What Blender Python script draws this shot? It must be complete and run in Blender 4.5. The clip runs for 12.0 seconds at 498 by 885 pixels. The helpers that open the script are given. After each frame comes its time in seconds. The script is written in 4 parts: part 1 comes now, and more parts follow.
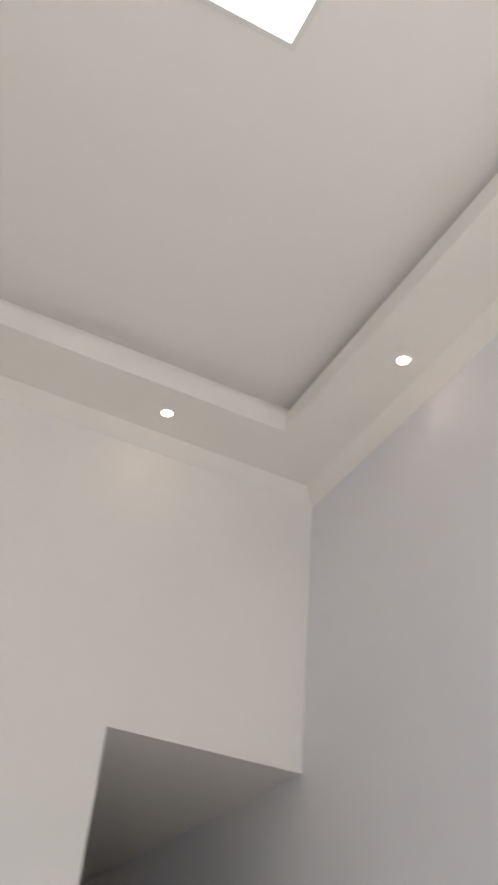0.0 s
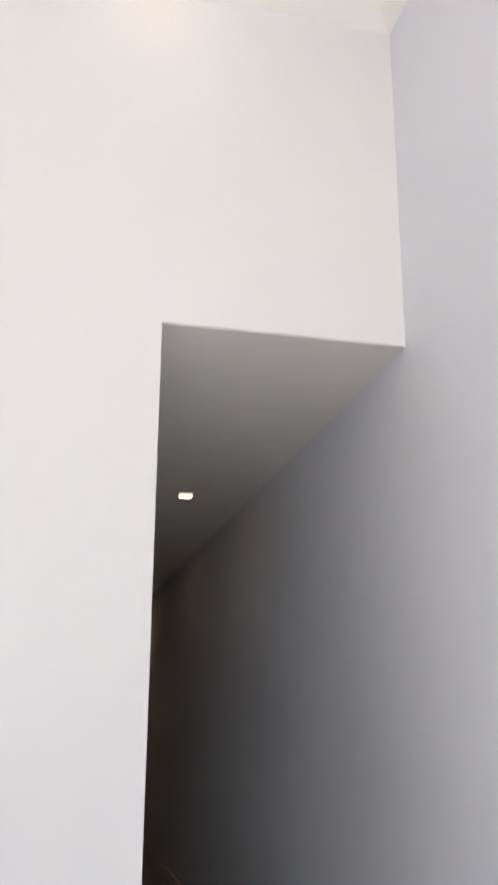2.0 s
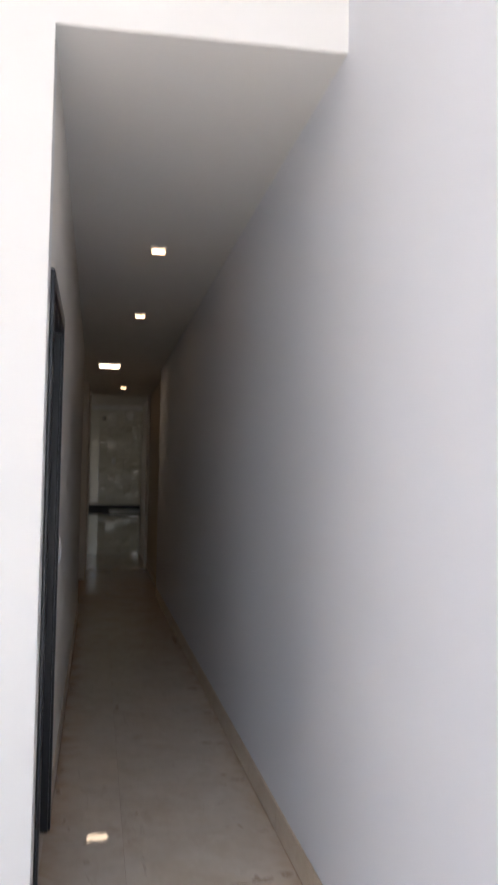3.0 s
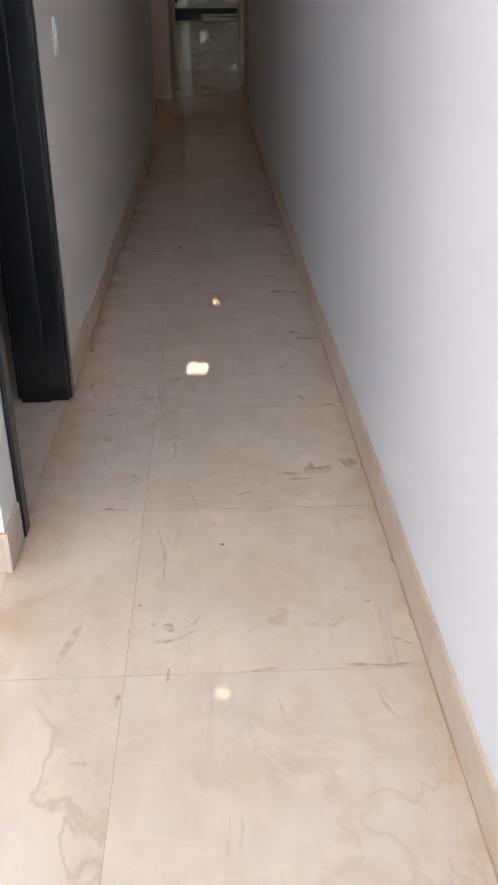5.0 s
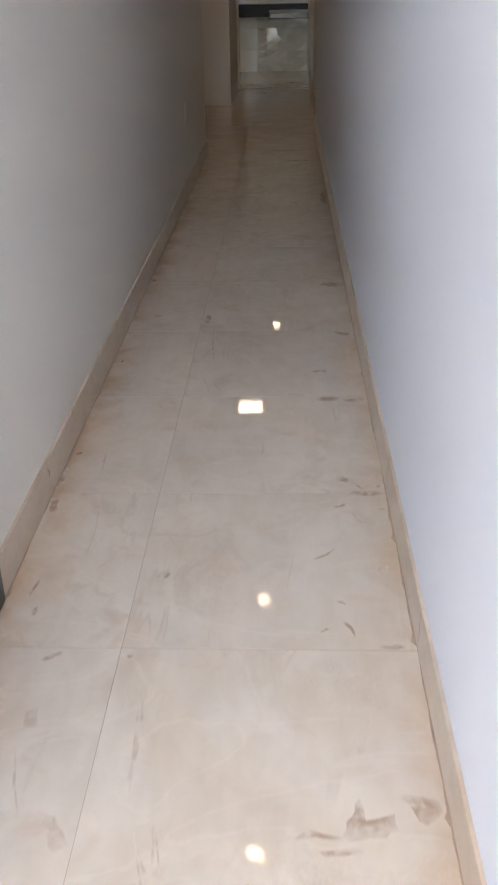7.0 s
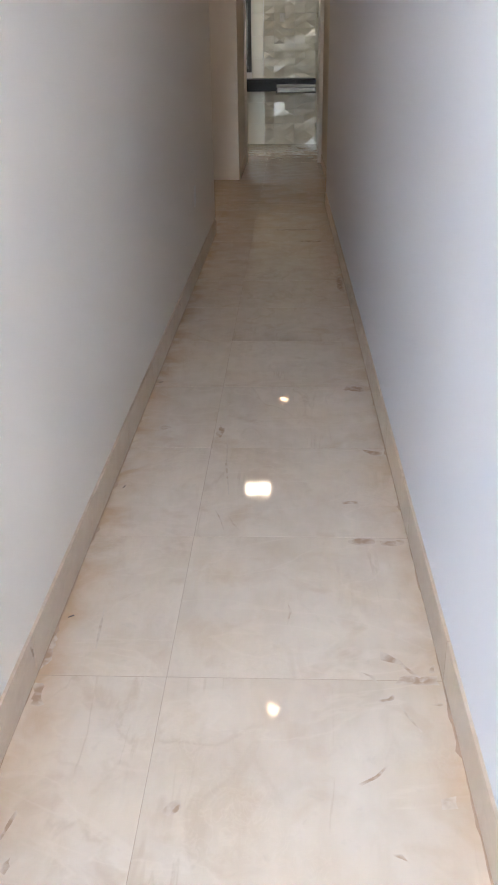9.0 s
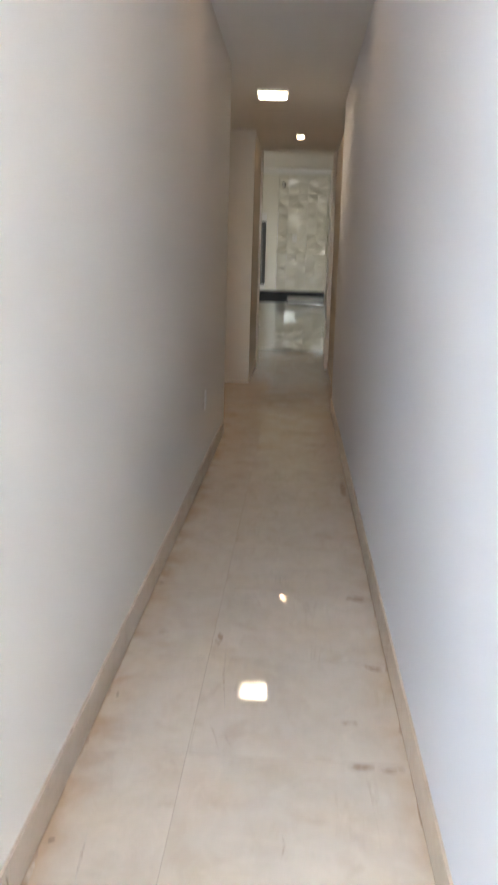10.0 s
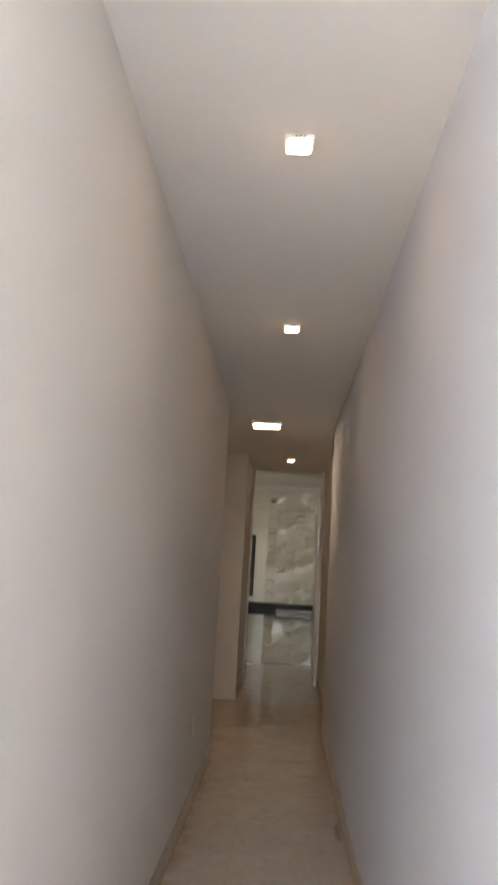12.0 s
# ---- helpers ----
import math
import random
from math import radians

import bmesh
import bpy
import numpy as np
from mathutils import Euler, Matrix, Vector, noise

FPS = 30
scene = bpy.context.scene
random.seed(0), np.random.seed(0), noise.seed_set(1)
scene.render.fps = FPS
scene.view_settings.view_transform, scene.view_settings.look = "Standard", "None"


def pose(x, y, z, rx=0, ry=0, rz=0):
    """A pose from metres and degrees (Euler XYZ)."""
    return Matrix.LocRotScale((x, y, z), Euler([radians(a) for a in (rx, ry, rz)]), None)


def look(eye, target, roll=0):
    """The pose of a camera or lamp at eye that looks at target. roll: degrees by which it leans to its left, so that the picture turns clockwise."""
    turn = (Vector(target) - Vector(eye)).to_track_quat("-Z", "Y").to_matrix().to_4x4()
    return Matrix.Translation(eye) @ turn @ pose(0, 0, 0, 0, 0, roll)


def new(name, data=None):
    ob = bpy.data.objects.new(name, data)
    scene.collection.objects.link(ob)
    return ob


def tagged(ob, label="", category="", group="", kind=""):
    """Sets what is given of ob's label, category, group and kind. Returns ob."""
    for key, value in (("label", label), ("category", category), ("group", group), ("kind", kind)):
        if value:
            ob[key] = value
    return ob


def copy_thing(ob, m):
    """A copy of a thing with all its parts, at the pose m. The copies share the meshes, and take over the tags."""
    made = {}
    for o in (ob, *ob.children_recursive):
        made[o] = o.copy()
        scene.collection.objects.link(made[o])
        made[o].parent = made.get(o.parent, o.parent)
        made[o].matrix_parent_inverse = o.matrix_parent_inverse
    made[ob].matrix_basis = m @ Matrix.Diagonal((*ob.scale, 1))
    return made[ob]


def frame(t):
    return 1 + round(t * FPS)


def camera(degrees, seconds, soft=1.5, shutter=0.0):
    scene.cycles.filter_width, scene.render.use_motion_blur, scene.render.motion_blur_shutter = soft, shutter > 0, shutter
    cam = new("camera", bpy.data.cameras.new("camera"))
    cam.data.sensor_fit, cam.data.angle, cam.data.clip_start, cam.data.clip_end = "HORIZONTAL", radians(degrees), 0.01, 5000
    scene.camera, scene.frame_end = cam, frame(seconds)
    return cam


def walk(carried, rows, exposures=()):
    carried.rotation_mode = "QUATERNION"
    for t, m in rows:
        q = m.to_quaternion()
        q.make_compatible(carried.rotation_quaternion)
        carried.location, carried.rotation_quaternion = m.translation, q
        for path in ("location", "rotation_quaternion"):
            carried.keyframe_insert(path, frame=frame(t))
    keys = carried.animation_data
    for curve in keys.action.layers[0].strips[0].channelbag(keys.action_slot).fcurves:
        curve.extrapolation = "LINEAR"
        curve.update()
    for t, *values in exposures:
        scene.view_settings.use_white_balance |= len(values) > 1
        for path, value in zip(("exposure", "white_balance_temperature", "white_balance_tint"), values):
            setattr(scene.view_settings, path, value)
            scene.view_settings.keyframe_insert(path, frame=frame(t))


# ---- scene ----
cam = camera(31.4, 12.0, soft=1.9, shutter=0.35)
PATH = [
    (0, (-1.891, -3.502, 1.501), (-1.272, -2.042, 2.719), 5.8),
    (0.5, (-1.816, -3.366, 1.5), (-1.452, -1.816, 2.71), 2.8),
    (1, (-1.676, -3.183, 1.47), (-1.314, -1.53, 2.536), -0.3),
    (1.5, (-1.42, -3.018, 1.473), (-1.032, -1.244, 2.311), -0.2),
    (2, (-1.24, -2.832, 1.452), (-0.813, -0.966, 2.031), 0.3),
    (2.5, (-1.013, -2.696, 1.417), (-0.617, -0.766, 1.762), 0.8),
    (3, (-0.749, -2.651, 1.384), (-0.411, -0.681, 1.475), 1.1),
    (3.3, (-0.659, -2.557, 1.349), (-0.325, -0.591, 1.202), 1.6),
    (3.5, (-0.619, -2.439, 1.316), (-0.264, -0.496, 1.002), 1.8),
    (3.6, (-0.591, -2.388, 1.317), (-0.234, -0.463, 0.907), 1.5),
    (5.3, (-0.382, -1.56, 1.191), (-0.361, 0.205, 0.251), -1.5),
    (5.5, (-0.351, -1.447, 1.194), (-0.339, 0.305, 0.23), -2.5),
    (6, (-0.282, -1.16, 1.209), (-0.301, 0.578, 0.221), -1.9),
    (6.5, (-0.312, -0.823, 1.16), (-0.337, 0.949, 0.232), -1.1),
    (7, (-0.275, -0.536, 1.203), (-0.357, 1.238, 0.283), -1.2),
    (8.8, (-0.36, -0.091, 1.249), (-0.441, 1.741, 0.449), -0.9),
    (9, (-0.35, -0.077, 1.248), (-0.434, 1.754, 0.447), -0.8),
    (9.5, (-0.336, -0.07, 1.247), (-0.426, 1.802, 0.55), -0.1),
    (10, (-0.358, -0.077, 1.307), (-0.454, 1.882, 0.915), 1.7),
    (10.5, (-0.400, -0.093, 1.391), (-0.486, 1.905, 1.373), 2.5),
    (11, (-0.382, -0.097, 1.414), (-0.446, 1.880, 1.709), 3.0),
    (11.5, (-0.382, -0.110, 1.437), (-0.422, 1.844, 1.860), 3.1),
    (12, (-0.406, -0.099, 1.420), (-0.500, 1.878, 1.705), 3.2),
]
EXPOSURES = [(0.0, 1.20, 6320, 12), (1.0, 1.37, 6220, 12), (1.5, 1.72, 6150, 13), (2.0, 1.98, 6000, 13), (2.5, 2.26, 6040, 14), (3.0, 2.33, 6020, 14), (3.5, 2.53, 5950, 13), (5.5, 3.17, 6120, 14), (6.0, 3.34, 6000, 14), (6.5, 3.55, 5950, 14), (7.0, 4.0, 5850, 13), (9.0, 4.66, 5820, 12), (9.5, 4.70, 5850, 11), (10.0, 4.92, 5900, 9), (10.5, 4.90, 5850, 12), (11.0, 4.76, 5950, 12), (11.5, 4.60, 6180, 13), (12.0, 4.46, 6280, 13)]

walk(cam, [(t, look(eye, target, roll)) for t, eye, target, roll in PATH], EXPOSURES)

# ---- world and large lights ----
world = bpy.data.worlds.new("world")
scene.world = world
world.use_nodes = True
wn = world.node_tree.nodes
sky = wn.new("ShaderNodeTexSky")
sky.sky_type = "NISHITA"
sky.sun_disc = False
sky.sun_elevation, sky.sun_rotation = radians(48), radians(180)
world.node_tree.links.new(sky.outputs[0], wn["Background"].inputs[0])
wn["Background"].inputs[1].default_value = 0.07

sun_data = bpy.data.lights.new("sun", "SUN")
sun_data.energy, sun_data.angle, sun_data.color = 5.0, radians(0.5), (1.0, 0.95, 0.88)
sun = new("sun", sun_data)
sun.matrix_world = look((-1.6, -18.0, 11.1), (-1.5, -8.0, 0.0))


def daylight(name, eye, target, w, h, watts, color):
    # area light standing in an opening; all but the entrance one are added fills
    d = bpy.data.lights.new(name, "AREA")
    d.shape, d.size, d.size_y, d.energy, d.color = "RECTANGLE", w, h, watts, color
    o = new(name, d)
    o.matrix_world = look(eye, target)
    return o


HALL_W, HALL_L = 3.15, 6.5          # hall: x from -HALL_W to 0, y from -HALL_L to 0
COR_W, COR_H = 0.905, 2.745         # passage width and ceiling height
LEFT_END, PIER_Y, PASS_END, KIT_END = 6.83, 9.95, 11.6, 14.15
JOG_Y, JOG_X, KIT_X = 8.2, 0.075, 0.090   # the east wall steps back behind the crossing
daylight("daylight_entrance", (-1.57, -HALL_L + 0.02, 1.85), (-1.57, 0, 3.0), 2.75, 3.5, 4.9, (0.76, 0.89, 1.0))
# unseen west opening and its bluish light, added to brighten the east wall
daylight("fill_light_side", (-HALL_W + 0.02, -5.05, 1.7), (0, -5.05, 2.25), 1.9, 2.6, 6.0, (0.75, 0.865, 1.0))
# unseen kitchen opening with a warm light, added to light the relief tiles
daylight("fill_light_kitchen", (-1.87, 11.87, 1.42), (-1.87, 14.0, 1.42), 1.2, 1.0, 0.30, (1.0, 0.85, 0.60))


# ---- materials ----
def material(name, base, rough=0.6, vary=0.06, scale=3.0, fine=60.0, bump=0.02, metal=0.0, per_object=False, spec=0.5):
    m = bpy.data.materials.new(name)
    m.use_nodes = True
    n, l = m.node_tree.nodes, m.node_tree.links
    b = n["Principled BSDF"]
    b.inputs["Roughness"].default_value, b.inputs["Metallic"].default_value = rough, metal
    b.inputs["Specular IOR Level"].default_value = spec
    co = n.new("ShaderNodeTexCoord")
    vec = co.outputs["Object"]
    if per_object:
        info = n.new("ShaderNodeObjectInfo")
        add = n.new("ShaderNodeVectorMath")
        mul = n.new("ShaderNodeMath")
        mul.operation, mul.inputs[1].default_value = "MULTIPLY", 40.0
        l.new(info.outputs["Random"], mul.inputs[0])
        l.new(vec, add.inputs[0])
        l.new(mul.outputs[0], add.inputs[1])
        vec = add.outputs[0]
    big, small = n.new("ShaderNodeTexNoise"), n.new("ShaderNodeTexNoise")
    big.inputs["Scale"].default_value, small.inputs["Scale"].default_value = scale, fine
    big.inputs["Detail"].default_value, small.inputs["Detail"].default_value = 5, 3
    l.new(vec, big.inputs["Vector"])
    l.new(vec, small.inputs["Vector"])
    mix = n.new("ShaderNodeMixRGB")
    mix.inputs[1].default_value = (*[c * (1 - vary) for c in base], 1)
    mix.inputs[2].default_value = (*[min(1, c * (1 + vary)) for c in base], 1)
    avg = n.new("ShaderNodeMath")
    avg.operation = "MULTIPLY_ADD"
    avg.inputs[1].default_value = 0.35
    l.new(small.outputs[0], avg.inputs[0])
    sc = n.new("ShaderNodeMath")
    sc.operation, sc.inputs[1].default_value = "MULTIPLY", 0.65
    l.new(big.outputs[0], sc.inputs[0])
    l.new(sc.outputs[0], avg.inputs[2])
    l.new(avg.outputs[0], mix.inputs[0])
    l.new(mix.outputs[0], b.inputs["Base Color"])
    if bump:
        bp = n.new("ShaderNodeBump")
        bp.inputs["Strength"].default_value, bp.inputs["Distance"].default_value = 0.5, bump
        l.new(avg.outputs[0], bp.inputs["Height"])
        l.new(bp.outputs[0], b.inputs["Normal"])
    return m


def smear(name, ground, dirt, rough, cover):
    # dirt rubbed thinly into the polish: it thins out into the tile's colour towards its edge and in patches
    m = bpy.data.materials.new(name)
    m.use_nodes = True
    n, l = m.node_tree.nodes, m.node_tree.links
    b = n["Principled BSDF"]
    geo, t = n.new("ShaderNodeNewGeometry"), n.new("ShaderNodeTexNoise")
    t.inputs["Scale"].default_value, t.inputs["Detail"].default_value, t.inputs["Distortion"].default_value = 38, 7, 0.5
    l.new(geo.outputs["Position"], t.inputs["Vector"])
    co, flat, size = n.new("ShaderNodeTexCoord"), n.new("ShaderNodeVectorMath"), n.new("ShaderNodeVectorMath")
    flat.operation, flat.inputs[1].default_value, flat.inputs[2].default_value = "MULTIPLY_ADD", (2, 2, 0), (-1, -1, 0)
    size.operation = "LENGTH"
    l.new(co.outputs["Generated"], flat.inputs[0])
    l.new(flat.outputs[0], size.inputs[0])
    rim, rag, mul, mix = n.new("ShaderNodeMapRange"), n.new("ShaderNodeMapRange"), n.new("ShaderNodeMath"), n.new("ShaderNodeMixRGB")
    for x, v in ((rim, (0.55, 1.25, cover, 0.0)), (rag, (0.36, 0.58, 0.15, 1.0))):
        for key, w in zip(("From Min", "From Max", "To Min", "To Max"), v):
            x.inputs[key].default_value = w
    mul.operation = "MULTIPLY"
    l.new(size.outputs["Value"], rim.inputs["Value"])
    l.new(t.outputs[0], rag.inputs["Value"])
    l.new(rim.outputs[0], mul.inputs[0])
    l.new(rag.outputs[0], mul.inputs[1])
    mix.inputs[1].default_value, mix.inputs[2].default_value = (*ground, 1), (*dirt, 1)
    l.new(mul.outputs[0], mix.inputs[0])
    l.new(mix.outputs[0], b.inputs["Base Color"])
    b.inputs["Roughness"].default_value = rough
    return m


def glow(name, color, strength):
    m = bpy.data.materials.new(name)
    m.use_nodes = True
    b = m.node_tree.nodes["Principled BSDF"]
    b.inputs["Base Color"].default_value = (0.9, 0.9, 0.88, 1)
    b.inputs["Emission Color"].default_value = (*color, 1)
    b.inputs["Emission Strength"].default_value = strength
    return m


def porcelain(name, base, rough, dust_and_tint=False):
    # polished cream porcelain: cloudy ground, pale and tan veins, slight waviness of the polish
    m = bpy.data.materials.new(name)
    m.use_nodes = True
    n, l = m.node_tree.nodes, m.node_tree.links
    b = n["Principled BSDF"]
    co, info = n.new("ShaderNodeTexCoord"), n.new("ShaderNodeObjectInfo")
    mul, add = n.new("ShaderNodeMath"), n.new("ShaderNodeVectorMath")
    mul.operation, mul.inputs[1].default_value = "MULTIPLY", 57.0
    l.new(info.outputs["Random"], mul.inputs[0])
    l.new(co.outputs["Object"], add.inputs[0])
    l.new(mul.outputs[0], add.inputs[1])

    def noise_tex(scale, detail, distortion, vec, stretch=None, turn=0.5):
        if stretch:
            mp = n.new("ShaderNodeMapping")
            mp.inputs["Scale"].default_value, mp.inputs["Rotation"].default_value = stretch, (0, 0, turn)
            l.new(vec, mp.inputs["Vector"])
            vec = mp.outputs[0]
        t = n.new("ShaderNodeTexNoise")
        t.inputs["Scale"].default_value, t.inputs["Detail"].default_value = scale, detail
        t.inputs["Distortion"].default_value = distortion
        l.new(vec, t.inputs["Vector"])
        return t.outputs[0]

    def ramp(src, stops):
        r = n.new("ShaderNodeValToRGB")
        while len(r.color_ramp.elements) < len(stops):
            r.color_ramp.elements.new(0.5)
        for e, (p, c) in zip(r.color_ramp.elements, stops):
            e.position, e.color = p, (*c, 1)
        l.new(src, r.inputs[0])
        return r.outputs[0]

    def blend(kind, fac, a, c):
        x = n.new("ShaderNodeMixRGB")
        x.blend_type = kind
        for s, v in ((0, fac), (1, a), (2, c)):
            if isinstance(v, (int, float)):
                x.inputs[s].default_value = v
            elif isinstance(v, tuple):
                x.inputs[s].default_value = (*v, 1)
            else:
                l.new(v, x.inputs[s])
        return x.outputs[0]

    p = add.outputs[0]
    dark, pale = (base[0] * 0.95, base[1] * 0.935, base[2] * 0.905), tuple(min(1, c * 1.05) for c in base)
    cloud = ramp(noise_tex(2.6, 7, 0.9, p), ((0.32, dark), (0.5, base), (0.68, pale)))
    warm = ramp(noise_tex(3.3, 4, 0.5, p), ((0.42, (1.0, 1.0, 1.0)), (0.66, (1.0, 0.975, 0.935))))
    cloud = blend("MULTIPLY", 1.0, cloud, warm)
    mottle = ramp(noise_tex(15, 9, 0.6, p, (1.0, 0.6, 1)), ((0.34, (0.965, 0.955, 0.94)), (0.5, (1, 1, 1)), (0.66, (1.03, 1.03, 1.03))))
    cloud = blend("MULTIPLY", 1.0, cloud, mottle)
    streak = ramp(noise_tex(24, 7, 0.5, p, (1.0, 0.16, 1), 0.06), ((0.35, (0.985, 0.978, 0.968)), (0.5, (1, 1, 1)), (0.65, (1.015, 1.015, 1.015))))
    cloud = blend("MULTIPLY", 1.0, cloud, streak)
    vein = ramp(noise_tex(4.2, 9, 0.8, p, (1.0, 0.55, 1)), ((0.478, (0, 0, 0)), (0.497, (1, 1, 1)), (0.503, (1, 1, 1)), (0.522, (0, 0, 0))))
    where = ramp(noise_tex(1.7, 2, 0.0, p), ((0.52, (0, 0, 0)), (0.76, (1, 1, 1))))
    fleck = ramp(noise_tex(26, 4, 1.0, p), ((0.62, (0, 0, 0)), (0.75, (1, 1, 1))))
    col = blend("MIX", blend("MULTIPLY", 1.0, vein, where), cloud, (base[0] * 0.85, base[1] * 0.80, base[2] * 0.74))
    # long wandering grey-tan lines and soft tan blotches
    line = ramp(noise_tex(6.5, 6, 0.35, p, (1.0, 0.13, 1), 0.04), ((0.488, (0, 0, 0)), (0.499, (0.6, 0.6, 0.6)), (0.502, (0.6, 0.6, 0.6)), (0.513, (0, 0, 0))))
    seen = ramp(noise_tex(4.6, 4, 0.3, p), ((0.54, (0, 0, 0)), (0.66, (1, 1, 1))))
    col = blend("MIX", blend("MULTIPLY", 1.0, line, seen), col, (base[0] * 0.84, base[1] * 0.79, base[2] * 0.73))
    blot = ramp(noise_tex(8.5, 6, 0.4, p), ((0.58, (0, 0, 0)), (0.74, (0.75, 0.75, 0.75))))
    col = blend("MIX", blot, col, (base[0] * 0.88, base[1] * 0.81, base[2] * 0.74))
    pv = ramp(noise_tex(3.1, 5, 1.6, p, (0.5, 1, 1)), ((0.482, (0, 0, 0)), (0.5, (0.28, 0.28, 0.28)), (0.518, (0, 0, 0))))
    col = blend("MIX", pv, col, tuple(min(1, c * 1.15) for c in base))
    ff = n.new("ShaderNodeMath")
    ff.operation, ff.inputs[1].default_value = "MULTIPLY", 0.16
    l.new(fleck, ff.inputs[0])
    col = blend("MIX", ff.outputs[0], col, tuple(c * 0.7 for c in base))
    # fine pale crackle in patches
    crack = ramp(noise_tex(38, 8, 1.4, p, (1.0, 0.7, 1)), ((0.45, (0, 0, 0)), (0.50, (0.22, 0.22, 0.22)), (0.55, (0, 0, 0))))
    patch = ramp(noise_tex(3.4, 3, 0.4, p), ((0.48, (0, 0, 0)), (0.62, (1, 1, 1))))
    col = blend("MIX", blend("MULTIPLY", 1.0, crack, patch), col, tuple(min(1, c * 1.16) for c in base))
    if dust_and_tint:
        # orange building dust swept against the two corridor walls
        geo, sep = n.new("ShaderNodeNewGeometry"), n.new("ShaderNodeSeparateXYZ")
        l.new(geo.outputs["Position"], sep.inputs[0])

        def calc(op, a, c):
            x = n.new("ShaderNodeMath")
            x.operation = op
            for s, v in ((0, a), (1, c)):
                if isinstance(v, (int, float)):
                    x.inputs[s].default_value = v
                else:
                    l.new(v, x.inputs[s])
            return x.outputs[0]
        off = calc("ABSOLUTE", calc("ADD", sep.outputs[0], 0.4525), 0.0)
        edge = n.new("ShaderNodeMapRange")
        edge.inputs["From Min"].default_value, edge.inputs["From Max"].default_value = 0.27, 0.455
        l.new(off, edge.inputs["Value"])
        inside = calc("MULTIPLY", calc("LESS_THAN", off, 0.46), calc("GREATER_THAN", sep.outputs[1], -0.9))
        rag = ramp(noise_tex(6.0, 8, 0.9, geo.outputs["Position"]), ((0.36, (0, 0, 0)), (0.66, (1, 1, 1))))
        dust_or_tint = calc("MULTIPLY", calc("MULTIPLY", calc("POWER", edge.outputs[0], 2.0), inside), calc("ADD", calc("MULTIPLY", rag, 1.1), 0.15))
        dust_or_tint = calc("MULTIPLY", dust_or_tint, calc("ADD", calc("MULTIPLY", calc("LESS_THAN", sep.outputs[0], -0.45), 0.45), 0.5))
        # farther floor tinted browner: dim warm lamp light put into the tile colour
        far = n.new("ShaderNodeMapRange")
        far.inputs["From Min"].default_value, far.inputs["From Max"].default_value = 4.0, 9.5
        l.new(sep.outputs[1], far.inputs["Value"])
        far_lamp_tint = calc("MULTIPLY", far.outputs[0], calc("ADD", calc("MULTIPLY", rag, 0.45), 0.48))
        # the brown tint is weaker past the start of the passage
        far_lamp_tint = calc("MULTIPLY", far_lamp_tint, calc("SUBTRACT", 1.0, calc("MULTIPLY", calc("GREATER_THAN", sep.outputs[1], PIER_Y), 0.3)))
        dust_or_tint = calc("MAXIMUM", dust_or_tint, far_lamp_tint)
        dust_or_tint = calc("MINIMUM", dust_or_tint, 0.75)
        col = blend("MIX", dust_or_tint, col, (0.52, 0.355, 0.21))
    l.new(col, b.inputs["Base Color"])
    rr = n.new("ShaderNodeMapRange")
    rr.inputs["To Min"].default_value, rr.inputs["To Max"].default_value = rough * 0.7, rough * 1.5
    l.new(noise_tex(7, 4, 0.3, p), rr.inputs["Value"])
    if dust_and_tint:
        l.new(calc("ADD", rr.outputs[0], calc("MULTIPLY", calc("MULTIPLY", far_lamp_tint, 0.15), calc("LESS_THAN", sep.outputs[1], PIER_Y))), b.inputs["Roughness"])
    else:
        l.new(rr.outputs[0], b.inputs["Roughness"])
    bp = n.new("ShaderNodeBump")
    bp.inputs["Strength"].default_value, bp.inputs["Distance"].default_value = 0.16, 0.0010
    l.new(noise_tex(11, 4, 0.3, p), bp.inputs["Height"])
    l.new(bp.outputs[0], b.inputs["Normal"])
    return m


PAINT = material("white_wall_paint", (0.79, 0.782, 0.765), 0.75, 0.02, 1.1, 190, 0.0006)
# white paint tinted to carry the warm bounced and lamp light on these walls
WARM_LIT_PAINT = material("white_paint_warm_light", (0.81, 0.768, 0.705), 0.75, 0.025, 1.2, 180, 0.0006)
# east wall's white paint with the blue of the daylight put into its colour
BLUE_LIT_PAINT = material("white_paint_blue_light", (0.775, 0.784, 0.828), 0.70, 0.025, 1.3, 170, 0.0006)
CEIL = material("ceiling_paint", (0.87, 0.855, 0.83), 0.85, 0.02, 0.9, 150, 0.0005)
PLASTER = material("plaster_moulding", (0.87, 0.845, 0.81), 0.7, 0.025, 4, 120, 0.0006)
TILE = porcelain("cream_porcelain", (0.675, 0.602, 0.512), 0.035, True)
SKIRT = porcelain("cream_porcelain_cut", (0.61, 0.515, 0.415), 0.30)
GROUT = material("tan_grout", (0.40, 0.315, 0.235), 0.9, 0.25, 6, 90, 0.002)
DIRT = material("brown_plaster_dirt", (0.43, 0.31, 0.22), 0.5, 0.25, 18, 160, 0.001)
SMEAR = smear("rubbed_brown_dirt", (0.655, 0.575, 0.48), (0.43, 0.31, 0.215), 0.06, 0.95)
FAINT = smear("faint_tan_stain", (0.665, 0.59, 0.50), (0.52, 0.42, 0.32), 0.05, 0.75)
BLACKWOOD = material("black_lacquered_wood", (0.010, 0.011, 0.014), 0.28, 0.3, 5, 90, 0.0008)
PLASTIC = material("white_plastic", (0.80, 0.80, 0.78), 0.35, 0.02, 6, 90, 0.0)
SLOT = material("dark_plastic", (0.04, 0.04, 0.045), 0.5, 0.1, 6, 60, 0.0)
